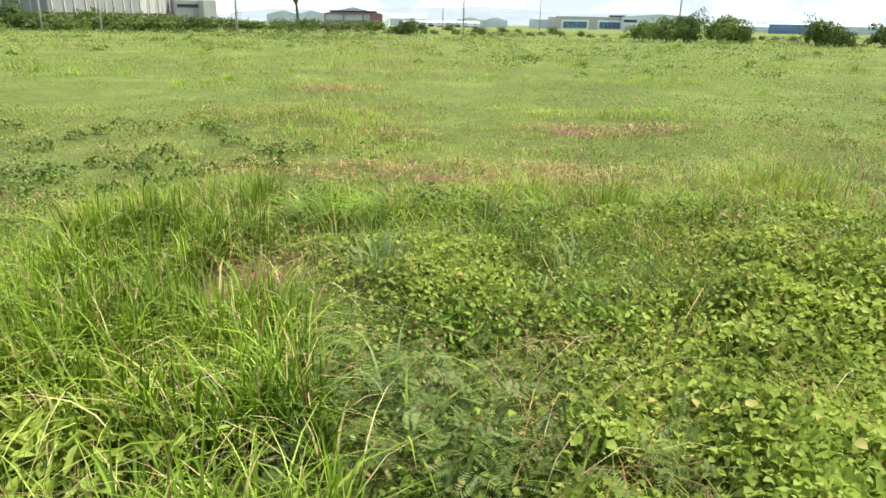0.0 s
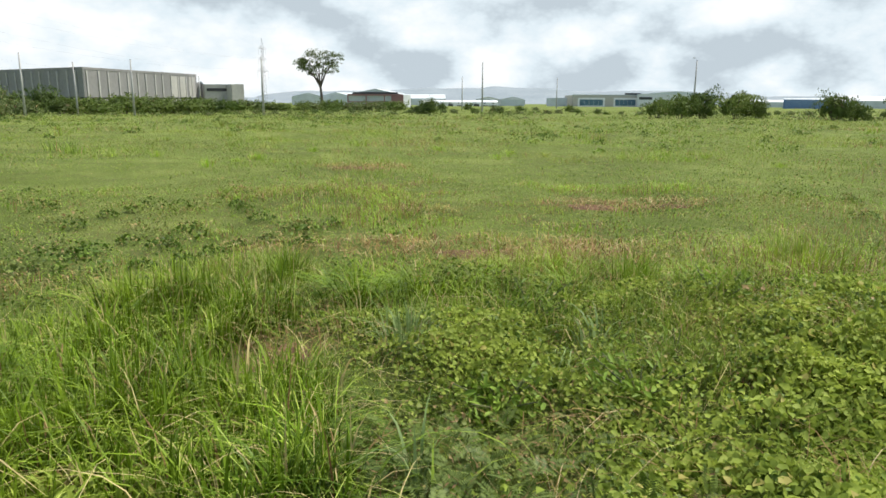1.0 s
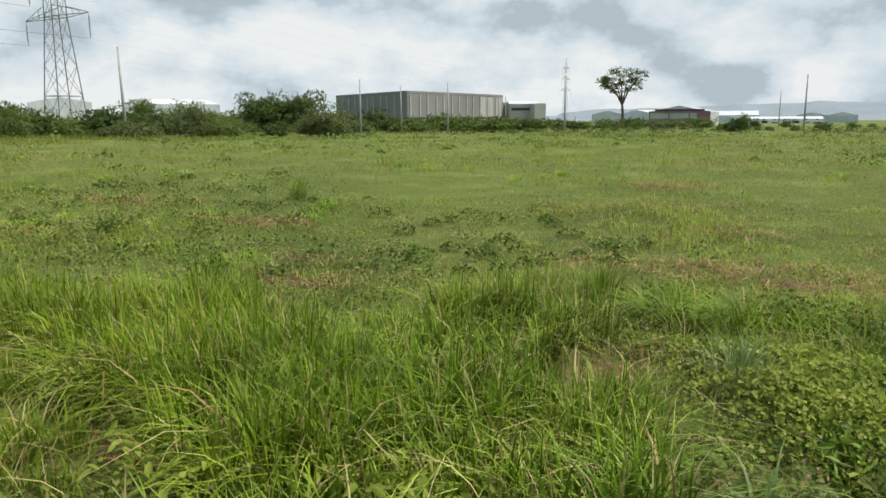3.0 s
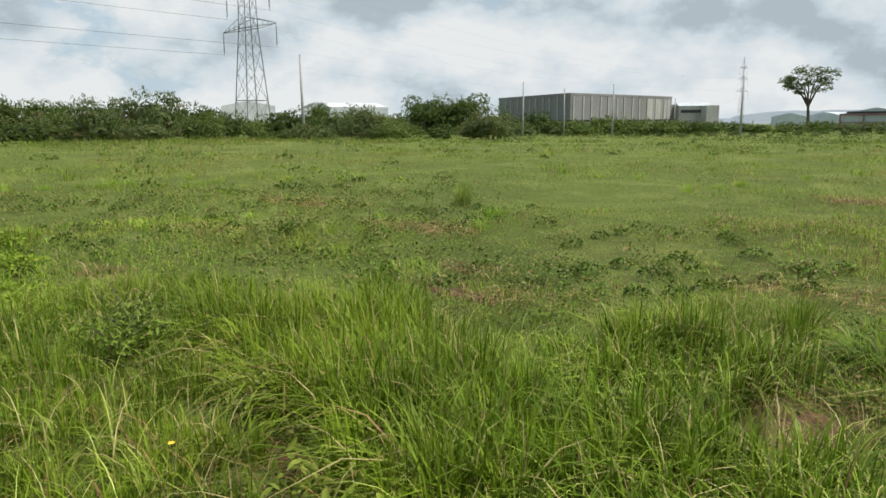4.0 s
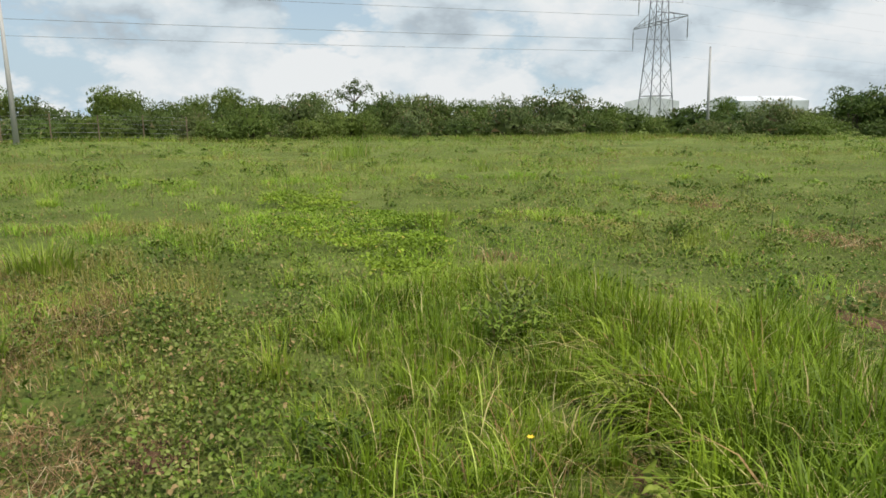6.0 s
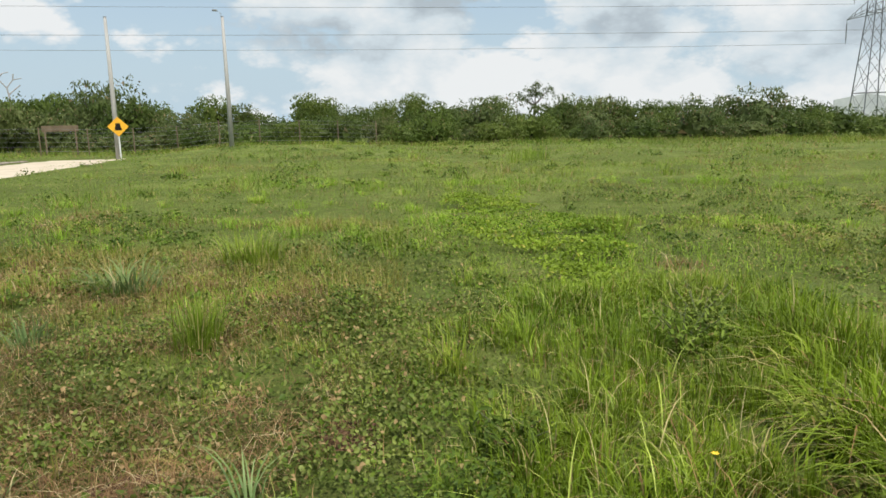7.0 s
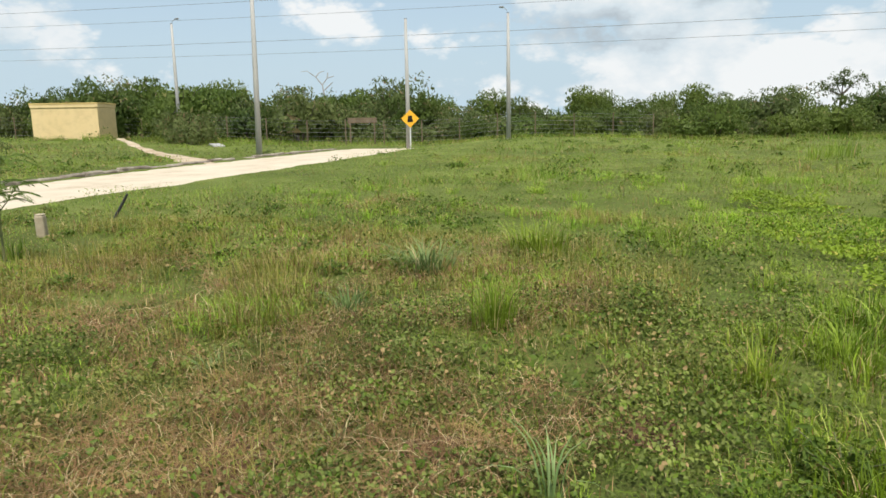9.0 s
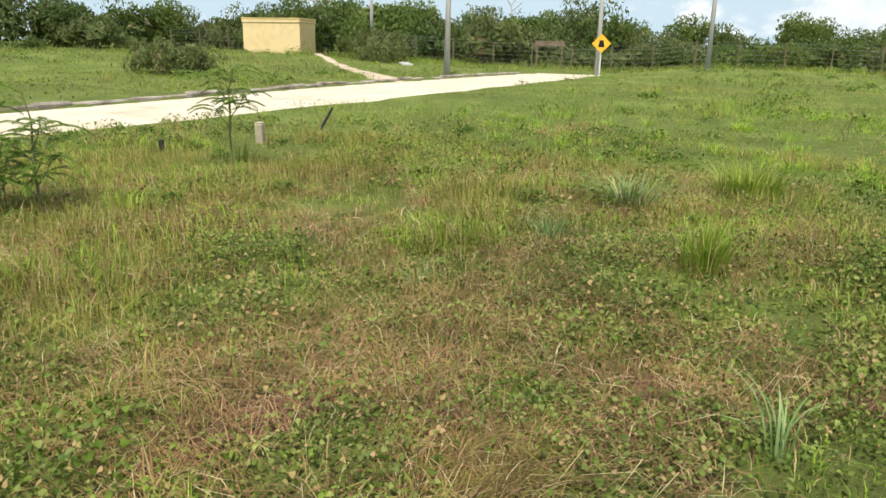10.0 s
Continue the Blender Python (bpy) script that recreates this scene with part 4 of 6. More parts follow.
x, y = scatter(9000, 1.3, 6.6, 6, 84)
ok = RNG.random(len(x)) < np.maximum(tall_weight(x, y), 0.1 * light_weight(x, y)) * (0.15 + 0.85 * smooth_step(value_noise(x, y, 0.6, 97), 0.3, 0.7))
x, y = keep(ok, x, y)
k = len(x)
blades("grass_tips", x, y, 0.30 + 0.22 * RNG.random(k), 0.004 + 0.005 * RNG.random(k), RNG.uniform(0.6, 1.6, k), 6, "grass_tip", "pale arching tips above the tall green grass")


def tuft(x, y, n, h, spread, w, bend, material, label):
    """One clump of grass: blades that spring from one crown."""
    a, q = RNG.random(n) * math.tau, RNG.random(n) ** 0.7 * spread
    px, py = x + np.cos(a) * q, y + np.sin(a) * q
    hh = h * (0.55 + 0.55 * RNG.random(n))
    ob = blades("grass_tuft", px, py, hh, w * (0.7 + 0.6 * RNG.random(n)), np.abs(RNG.normal(bend, 0.3, n)), 5, material, label, "grass tuft", lean=a + RNG.normal(0, 0.5, n))
    del ob["kind"]
    ob["group"] = "grass tufts in the field"


BLUE, GREEN, LONG = "tuft of pale blue-green arching grass in the weeds", "dense tuft of bright green grass in the field", "sprawling tuft of long broad arching grass blades"
for x, y, n, h, s, w, b, mt, lb in (
        (-7.35, -2.42, 150, 0.44, 0.32, 0.016, 0.9, "grass_blue", BLUE), (-5.6, -2.52, 70, 0.32, 0.14, 0.011, 0.6, "grass_blue", BLUE), (-3.22, -0.61, 16, 0.38, 0.08, 0.013, 0.8, "grass_blue", BLUE), (-4.35, -3.0, 30, 0.24, 0.10, 0.008, 0.8, "grass_blue", BLUE), (-3.5, -1.75, 16, 0.2, 0.08, 0.008, 0.9, "grass_blue", BLUE),
        (-8.5, -1.38, 260, 0.46, 0.36, 0.013, 0.55, "grass_pale", GREEN), (-5.4, -1.3, 240, 0.46, 0.17, 0.008, 0.35, "grass_pale", GREEN), (-0.28, 3.7, 190, 0.36, 0.15, 0.009, 0.45, "grass_blue", GREEN),
        (-1.35, 5.3, 200, 0.42, 0.16, 0.010, 0.4, "grass", GREEN), (-8.2, 10.5, 160, 0.50, 0.15, 0.011, 0.2, "grass_far", GREEN), (-0.75, 2.95, 120, 0.34, 0.14, 0.009, 0.6, "grass", LONG),
        (-3.35, 2.45, 190, 0.48, 0.22, 0.011, 0.9, "grass", LONG), (-2.0, 3.95, 240, 0.50, 0.28, 0.010, 0.5, "grass", LONG), (-4.2, 3.9, 240, 0.50, 0.40, 0.010, 0.5, "grass", GREEN), (-2.45, 2.75, 150, 0.46, 0.2, 0.010, 0.7, "grass", LONG),
        (1.5, 5.4, 130, 0.42, 0.20, 0.010, 0.5, "grass_pale", GREEN), (3.3, 6.3, 260, 0.42, 0.5, 0.010, 0.5, "grass_pale", GREEN), (0.85, 4.8, 90, 0.40, 0.22, 0.011, 0.7, "grass_pale", LONG),
        (-0.75, 4.95, 280, 0.44, 0.32, 0.013, 1.1, "grass", LONG), (-0.25, 4.95, 280, 0.46, 0.32, 0.013, 1.1, "grass", LONG), (0.2, 5.1, 200, 0.40, 0.28, 0.013, 1.1, "grass", LONG), (2.05, 5.3, 120, 0.34, 0.25, 0.011, 1.1, "grass", LONG),
        (-5.1, 1.0, 110, 0.34, 0.2, 0.008, 0.4, "grass_pale", GREEN), (-4.7, 0.45, 120, 0.32, 0.18, 0.008, 0.4, "grass_pale", GREEN), (-5.9, -3.3, 260, 0.28, 0.5, 0.008, 0.6, "grass_golden", GREEN), (-6.8, -3.9, 240, 0.30, 0.5, 0.008, 0.6, "grass_golden", GREEN), (-7.0, -7.4, 60, 0.34, 0.18, 0.012, 0.5, "grass_pale", GREEN), (-9.2, 0.2, 120, 0.4, 0.25, 0.010, 0.4, "grass_pale", GREEN), (-10.2, 3.4, 200, 0.42, 0.35, 0.011, 0.4, "grass_pale", GREEN),
        (-0.10, 2.25, 9, 0.40, 0.10, 0.018, 0.6, "grass_blue", LONG), (0.35, 2.2, 8, 0.34, 0.10, 0.016, 1.2, "grass_pale", LONG), (-0.05, 1.95, 9, 0.30, 0.10, 0.016, 1.4, "grass_pale", LONG), (0.9, 3.9, 12, 0.42, 0.12, 0.018, 0.8, "grass_blue", LONG), (0.55, 3.3, 10, 0.34, 0.12, 0.016, 1.0, "grass_blue", LONG),
        (-31.0, 7.4, 90, 0.8, 0.9, 0.03, 0.25, "grass_far", GREEN), (-29.5, 6.2, 60, 0.7, 0.7, 0.03, 0.25, "grass_far", GREEN)):
    tuft(x, y, n, h, s, w, b, mt, lb)

# broad pointed leaves close by
for cx, cy, n in ((-1.12, 1.76, 260), (-1.35, 1.9, 120), (-2.3, 1.65, 110), (-1.75, 1.75, 110)):
    x, y = cx + RNG.normal(0, 0.20, n), cy + RNG.normal(0, 0.13, n)
    leaves("broad_weed", x, y, ground_z(x, y) + 0.05 + 0.17 * RNG.random(n) ** 0.7, 0.05 + 0.045 * RNG.random(n), 42, "vine", "leafy weed with long pointed light green leaves", "weed", LEAF_LONG)


# feathery creeping plants: fine leaflets along thin ribs
def feather(n, cx, cy, sx, sy, length, material, label, lift):
    x, y = cx + RNG.normal(0, sx, n), cy + RNG.normal(0, sy, n)
    along, side, up = frames(n, 30)
    o = np.stack([x, y, ground_z(x, y) + lift * (0.4 + 0.8 * RNG.random(n))], 1)
    vs = []
    for j in range(9):
        t = (j + 1) / 9
        for sgn in (-1, 1):
            p = o + along * (length * t) - up * (length * 0.25 * t * t)
            q = side * sgn + along * 0.35
            l, b = length * 0.40 * (1 - 0.55 * abs(t - 0.45)), length * 0.05
            vs.append(np.stack([p - along * b, p + q * l * 0.5 - along * b, p + q * l, p + q * l * 0.5 + along * b], 1))
    v = np.stack(vs, 1).reshape(-1, 3)
    f = np.arange(len(v)).reshape(-1, 4)
    tagged(new("feathery_weed", quads_mesh("feathery_weed", v, f, material)), label, "weed", kind="stuff")


feather(330, 0.0, 2.1, 0.36, 0.26, 0.085, "feather_leaf", "feathery olive-green creeping plant with paired leaflets", 0.16)
feather(240, 0.5, 1.78, 0.30, 0.16, 0.085, "feather_leaf", "feathery olive-green creeping plant with paired leaflets", 0.15)
feather(160, -0.35, 2.5, 0.22, 0.25, 0.06, "weed", "feathery green creeping plant with paired leaflets", 0.15)
feather(130, -2.75, 2.1, 0.22, 0.15, 0.07, "grey_leaf", "feathery grey-green creeping plant with paired leaflets", 0.14)


# ---- trees and bushes ----
def crown_mesh(name, centre, size3, count, leaf, material, seed, low=-0.25, sprigs=16):
    """One ragged crown: many flattened lobes of small leaves round a dense inner mass, with sprigs that break its outline."""
    rng = np.random.default_rng(seed)
    centre, size3 = np.array(centre), np.array(size3)
    n = 22
    d = rng.normal(size=(n, 3))
    d[:, 2] = d[:, 2] * 0.8 + 0.35
    d /= np.linalg.norm(d, axis=1)[:, None]
    d[:, 2] = np.maximum(d[:, 2], low)
    spot = np.concatenate([[centre], centre + d * size3 * rng.uniform(0.40, 0.86, n)[:, None]])
    rad = np.concatenate([[size3 * 0.62], size3.min() * rng.uniform(0.20, 0.46, n)[:, None] * np.array([1.35, 1.35, 0.85])])
    nu, nv = 16, 6
    u, v = np.meshgrid(np.arange(nu + 1) / nu * math.tau, np.linspace(-0.4, math.pi / 2 - 0.1, nv + 1), indexing="ij")
    p = centre + np.stack([np.cos(u) * np.cos(v), np.sin(u) * np.cos(v), np.sin(v)], -1) * size3 * 0.50
    cells = np.stack([p[:-1, :-1], p[1:, :-1], p[1:, 1:], p[:-1, 1:]], 2).reshape(-1, 4, 3)
    out = [cells + rng.normal(size=cells.shape) * size3 * 0.06]
    which = rng.integers(0, n + 1, count * 3)
    d = rng.normal(size=(count * 3, 3))
    d[:, 2] += 0.35
    d /= np.linalg.norm(d, axis=1)[:, None]
    p = spot[which] + d * rad[which] * (0.52 + 0.46 * rng.random(count * 3))[:, None]
    inside = np.zeros(len(p), bool)
    for c, q in zip(spot, rad):
        inside |= (((p - c) / q) ** 2).sum(1) < 0.16
    clear = ~inside & (p[:, 2] > 0.02)
    p, d = p[clear][:count], d[clear][:count]
    tips = rng.integers(1, n + 1, sprigs // 2)
    for t in tips:
        m = 7
        way = rng.normal(size=3) * 0.5 + np.array([0, 0, 1.0])
        foot = spot[t] + way / np.linalg.norm(way) * rad[t] * 0.95
        rise = foot + way * size3.min() * rng.uniform(0.04, 0.13) * np.linspace(0, 1, m)[:, None] + rng.normal(size=(m, 3)) * leaf * 0.9
        p = np.concatenate([p, rise])
        d = np.concatenate([d, rng.normal(size=(m, 3)) * 0.5 + np.array([0, 0, 0.5])])
    k = len(p)
    nrm = d * np.array([0.7, 0.7, 1.0]) + rng.normal(size=(k, 3)) * 0.5
    nrm /= np.linalg.norm(nrm, axis=1)[:, None]
    a = np.cross(nrm, rng.normal(size=(k, 3)))
    a = a / np.linalg.norm(a, axis=1)[:, None] + np.array([0, 0, 0.5])
    b = np.cross(nrm, a)
    b /= np.linalg.norm(b, axis=1)[:, None]
    s = (leaf * (0.6 + 1.1 * rng.random(k)))[:, None]
    out.append(np.stack([p - a * s, p + b * s * 0.5 + nrm * s * 0.12, p + a * s, p - b * s * 0.5 + nrm * s * 0.12], 1))
    verts = np.concatenate(out).reshape(-1, 3)
    return quads_mesh(name, verts, np.arange(len(verts)).reshape(-1, 4), material)


def bush(seed, wide, high, count, leaf, material, label, name="bush", low=0.0, sprigs=16):
    """A shrub or small tree: several stems under a ragged dome of leaves; low: the bare share of its height."""
    rnd = random.Random(seed)
    ob = thing(name, label, name, "trees and bushes round the field")
    mid = high * (0.30 + 0.55 * low)
    crown = new("crown", crown_mesh("crown", (0, 0, mid), (wide * 0.5, wide * 0.5, high - mid), count, leaf, material, seed, -0.30 if low == 0 else -0.75, sprigs))
    crown.parent = ob
    bm = bmesh.new()
    for k in range(5):
        a, q = k * 1.3 + rnd.uniform(-0.4, 0.4), wide * rnd.uniform(0.15, 0.32)
        tube(bm, [(math.cos(a) * q * 0.12, math.sin(a) * q * 0.12, -0.2), (math.cos(a) * q * 0.4, math.sin(a) * q * 0.4, high * 0.35), (math.cos(a) * q, math.sin(a) * q, high * 0.65)], [high * 0.022, high * 0.015, high * 0.006], 5)
    part("stem", bm, "bark", ob)
    return ob


def ground_pose(x, y, turn=0.0, size=1.0, tall=1.0):
    return pose(x, y, float(ground_z(x, y)) - 0.05, 0, 0, turn) @ Matrix.Diagonal((size, size, size * tall, 1))


def at_angle(a, r):
    return -math.sin(radians(a)) * r, math.cos(radians(a)) * r


KINDS = [bush(1, 7.0, 3.3, 2400, 0.095, "bush", "broad light green thorn bush at the field's edge"),
         bush(2, 6.0, 3.0, 2300, 0.092, "bush_dark", "dense dark green bush at the field's edge"),
         bush(3, 6.5, 2.6, 2300, 0.093, "bush_grey", "dusty grey-green bush at the field's edge"),
         bush(4, 5.0, 4.0, 2300, 0.092, "bush", "tall ragged green bush with upright sprigs", sprigs=18),
         bush(5, 4.6, 2.0, 1900, 0.075, "bush_dark", "low dark green bush at the field's edge"),
         bush(6, 7.5, 4.0, 2600, 0.099, "bush_grey", "large olive bush with an uneven crown", sprigs=14)]
TREES = [bush(21, 7.0, 5.6, 3600, 0.125, "bush_dark", "rounded dark green tree behind the bushes", "tree", 0.15, 12),
         bush(22, 5.4, 5.8, 3000, 0.118, "bush", "slender green tree with an open ragged crown", "tree", 0.2, 20)]
FAR = [bush(31, 7.5, 3.2, 800, 0.14, "bush", "broad green bush in the far belt"),
       bush(32, 7.0, 2.8, 800, 0.135, "bush_grey", "low dusty green bush in the far belt"),
       bush(33, 6.5, 3.4, 800, 0.14, "bush_dark", "dark rounded bush in the far belt")]
first = set()


def plant(ob, m):
    """Puts the first of a kind in place, and copies it after that."""
    if ob not in first:
        first.add(ob)
        ob.matrix_basis = m
        return ob
    return copy_thing(ob, m @ Matrix.Diagonal((*(1 / s for s in ob.scale), 1)))


rnd = random.Random(5)


def belt(a0, a1, step, r0, r1, kinds, s0, s1, tall=(0.85, 1.15)):
    """A run of bushes along an arc, from angle a0 to a1."""
    a = a0
    while a < a1:
        x, y = at_angle(a + rnd.uniform(-0.4, 0.4) * step, rnd.uniform(r0, r1))
        plant(rnd.choice(kinds), ground_pose(x, y, rnd.uniform(0, 360), rnd.uniform(s0, s1), rnd.uniform(*tall)))
        a += step * rnd.uniform(0.75, 1.25)


# along the western edge of the field
belt(34, 61, 2.3, 63, 69, KINDS, 0.50, 0.85, (0.75, 1.1))
belt(60, 76, 2.3, 60, 65, KINDS, 0.50, 0.85, (0.75, 1.15))
belt(75, 93, 2.3, 58, 63, KINDS, 0.50, 0.85, (0.75, 1.15))
belt(43, 57, 2.4, 73, 79, [KINDS[0], KINDS[2], KINDS[1]], 0.95, 1.15, (0.75, 1.0))
belt(57, 95, 2.3, 71, 78, [KINDS[0], KINDS[2], KINDS[5], KINDS[1]], 1.0, 1.25, (0.80, 1.25))
# behind the fence and the road's end
belt(93, 128, 2.2, 58, 63, KINDS, 0.7, 1.0)
belt(92, 108, 2.4, 66, 72, [KINDS[0], KINDS[2], KINDS[5], KINDS[1]], 1.0, 1.25, (0.7, 0.95))
belt(107, 134, 2.4, 66, 74, [KINDS[0], KINDS[2], KINDS[5], KINDS[1]], 1.15, 1.4, (1.1, 1.4))
# behind the hut
belt(127, 168, 2.6, 76, 84, [KINDS[0], KINDS[2], KINDS[5], KINDS[1]], 1.2, 1.5, (1.1, 1.45))
belt(131, 168, 3.2, 86, 94, KINDS[2:] + TREES, 1.2, 1.4, (1.1, 1.4))
# in front of the warehouse and along the north
belt(21, 46, 1.25, 114, 124, FAR, 0.85, 1.15, (0.75, 1.0))
belt(19, 48, 1.6, 130, 145, FAR, 1.05, 1.35, (0.8, 1.05))
belt(5, 22, 0.95, 124, 142, FAR, 0.65, 0.95, (0.75, 1.0))
belt(-9, 6, 2.2, 120, 150, FAR, 0.3, 0.55)
# scattered low scrub along the northern edge of the field
belt(-40, 21, 1.0, 92, 118, FAR, 0.14, 0.30, (0.8, 1.3))
# clumps on the north-eastern side
for a, r, s in ((-15.6, 76, 0.55), (-17.2, 73, 0.65), (-18.8, 74, 0.75), (-21.2, 72, 0.68), (-22.6, 72, 0.5), (-27.6, 68, 0.62), (-28.8, 69, 0.72), (-31.6, 72, 0.6), (-33.0, 70, 0.62), (2.3, 92, 0.55), (3.1, 94, 0.6), (-35.5, 74, 0.6)):
    x, y = at_angle(a, r)
    plant(rnd.choice((KINDS[0], KINDS[1], KINDS[4])), ground_pose(x, y, rnd.uniform(0, 360), s, 1.4))
# single trees that stand over the belts: angle, elevation of the top, kind, breadth
for a, top, kind, s in ((92.8, 2.7, 1, 0.95), (90.8, 2.0, 0, 0.7), (88.3, 2.3, 1, 0.7), (85.9, 3.0, 1, 1.05), (83.0, 2.4, 0, 1.0), (79.6, 2.5, 1, 0.75), (74.2, 1.9, 1, 0.7), (72.2, 2.3, 1, 0.85), (70.2, 2.0, 1, 0.6), (67.5, 1.95, 1, 0.8), (66.0, 1.8, 1, 0.6), (63.6, 1.2, 0, 0.6), (60.8, 1.55, 0, 0.85), (58.4, 1.6, 0, 0.85), (47.8, 2.0, 1, 0.45), (44.2, 1.3, 0, 0.5),
                        (128.8, 3.1, 1, 0.9), (124.1, 3.1, 0, 0.9), (121.8, 3.4, 1, 0.85), (117.0, 2.9, 0, 0.8), (112.8, 3.0, 0, 0.8), (109.3, 2.8, 1, 0.7), (105.5, 2.4, 1, 0.8), (101.4, 2.95, 1, 0.95), (99.0, 2.4, 0, 0.8), (94.3, 3.05, 1, 1.0), (134, 3.0, 0, 0.9), (140, 2.9, 1, 0.9), (147, 3.0, 0, 0.95)):
    x, y = at_angle(a, 91 if a < 97 else 80)
    high = 1.6 + math.hypot(x, y) * math.tan(radians(top))
    s = max(s, high / 6.6)
    plant(TREES[kind], ground_pose(x, y, rnd.uniform(0, 360), s, high / (6.0 * s)))
for a, r, s in ((39.4, 118, 1.32), (36.3, 120, 1.42), (37.8, 122, 1.2)):
    x, y = at_angle(a, r)
    plant(TREES[0], ground_pose(x, y, rnd.uniform(0, 360), s, 0.95))
# bushes on the bank beside the hut and the path
for x, y, s, kind in ((-20.6, -25.2, 0.50, 2), (-22.4, -25.6, 0.44, 2), (-43.6, -30.2, 0.78, 2), (-45.6, -32.0, 0.75, 2), (-41.2, -28.6, 0.5, 2), (-30.0, -50.0, 0.5, 4)):
    plant(KINDS[kind], ground_pose(x, y, rnd.uniform(0, 360), s, 1.35))

# low weeds on the bank
x, y = scatter(16000, 20, 64, 108, 160)
x, y = keep((y < road_far(x) - 0.6) & open_ground(x, y) & (RNG.random(len(x)) < smooth_step(value_noise(x, y, 2.6, 64) * 0.6 + value_noise(x, y, 0.9, 65) * 0.4, 0.40, 0.66)), x, y)
leaves("bank_weeds", x, y, ground_z(x, y) + 0.04 + 0.30 * RNG.random(len(x)) * value_noise(x, y, 1.4, 66), 0.06 + 0.06 * RNG.random(len(x)), 40, "bush_grey", "dull olive weeds on the bank beyond the road", "weeds", LEAF_SMALL)

# the lone flat-topped tree in the north
def pads(name, spots, leaf, count, material, seed):
    """Flat pads of leaves on the ends of a tree's limbs, joined as its crown."""
    rng = np.random.default_rng(seed)
    out = []
    for cx, cy, cz, cr in spots:
        k = int(count * cr * cr)
        a, q = rng.random(k) * math.tau, np.sqrt(rng.random(k))
        p = np.stack([cx + np.cos(a) * q * cr, cy + np.sin(a) * q * cr, cz + cr * 0.9 * (1 - q ** 2) * rng.random(k) - 0.3 * cr * rng.random(k)], 1)
        nrm = rng.normal(size=(k, 3)) * 0.6 + np.array([0, 0, 0.8])
        nrm /= np.linalg.norm(nrm, axis=1)[:, None]
        u = np.cross(nrm, rng.normal(size=(k, 3)))
        u /= np.linalg.norm(u, axis=1)[:, None]
        w = np.cross(nrm, u)
        s = (leaf * (0.5 + rng.random(k)))[:, None]
        out.append(np.stack([p - u * s, p + w * s * 0.6, p + u * s, p - w * s * 0.6], 1))
    v = np.concatenate(out).reshape(-1, 3)
    return new(name, quads_mesh(name, v, np.arange(len(v)).reshape(-1, 4), material))


tx, ty = at_angle(10.85, 150)
lone = thing("lone_tree", "tall flat-topped tree with a forked bare trunk and airy crown", "tree", at=pose(tx, ty, float(ground_z(tx, ty)), 0, 0, 10))
part("trunk", tube(bmesh.new(), [(0, 0, -0.3), (0.1, 0, 2.4), (-0.1, 0.1, 4.6)], [0.34, 0.27, 0.22], 8), "bark", lone)
rr = random.Random(8)
spots = []
for ex, ey, ez in ((2.9, 0.6, 9.9), (1.4, -1.2, 11.0), (-0.8, 1.0, 10.9), (-2.7, -0.6, 10.0), (-3.7, 0.7, 8.3), (-2.2, 1.3, 7.5), (2.0, 1.2, 8.6), (-1.1, -1.4, 8.8), (3.4, -0.8, 10.3), (-4.2, -0.8, 9.2)):
    part("limb", tube(bmesh.new(), [(-0.1, 0.1, 4.4), (ex * 0.35, ey * 0.35, 4.4 + (ez - 4.4) * 0.55), (ex, ey, ez)], [0.17, 0.11, 0.04], 6), "bark", lone)
    for u in (0.62, 0.8):
        spots.append((ex * u, ey * u, 4.4 + (ez - 4.4) * (u * 1.02) + 0.5, rr.uniform(0.5, 0.8)))
    for _ in range(6):
        spots.append((ex + rr.uniform(-1.2, 1.2), ey + rr.uniform(-1.2, 1.2), ez + rr.uniform(-0.6, 0.6), rr.uniform(0.5, 1.1)))
for _ in range(90):
    a, q = rr.uniform(0, math.tau), rr.random() ** 0.5
    spots.append((-0.3 + 4.3 * q * math.cos(a), rr.uniform(-2.2, 2.2), 9.3 + 2.5 * q * math.sin(a), rr.uniform(0.5, 1.0)))
pads("crown", spots, 0.13, 62, "bush_dark", 77).parent = lone

# a spreading tree over the western belt, and a dead one further south
tx, ty = at_angle(76.4, 86)
wide_tree = thing("spreading_tree", "dark spreading tree with a layered crown above the bushes", "tree", at=pose(tx, ty, float(ground_z(tx, ty)), 0, 0, 60) @ Matrix.Diagonal((0.7, 0.7, 0.97, 1)))
part("trunk", tube(bmesh.new(), [(0, 0, -0.3), (0.1, 0, 2.4), (0.3, 0, 4.2)], [0.22, 0.16, 0.12], 8), "bark", wide_tree)
spots = []
for ex, ey, ez in ((2.3, 0.3, 5.5), (0.6, -0.6, 6.1), (-2.2, 0.4, 4.7), (-0.9, 0.5, 5.5), (1.3, 0.2, 4.9), (-1.4, -0.4, 4.3), (0.2, 0.3, 5.1)):
    part("limb", tube(bmesh.new(), [(0.2, 0, 3.8), (ex * 0.6, ey * 0.6, 3.9 + (ez - 3.8) * 0.5), (ex, ey, ez)], [0.09, 0.06, 0.03], 5), "bark", wide_tree)
    for _ in range(5):
        spots.append((ex + rr.uniform(-0.7, 0.7), ey + rr.uniform(-0.6, 0.6), ez + rr.uniform(-0.3, 0.3), rr.uniform(0.5, 0.9)))
pads("crown", spots, 0.10, 110, "bush_dark", 78).parent = wide_tree
tx, ty = at_angle(114.5, 86)
dead = thing("dead_tree", "bare grey dead tree standing above the bushes", "tree", at=pose(tx, ty, float(ground_z(tx, ty)), 0, 0, 118))
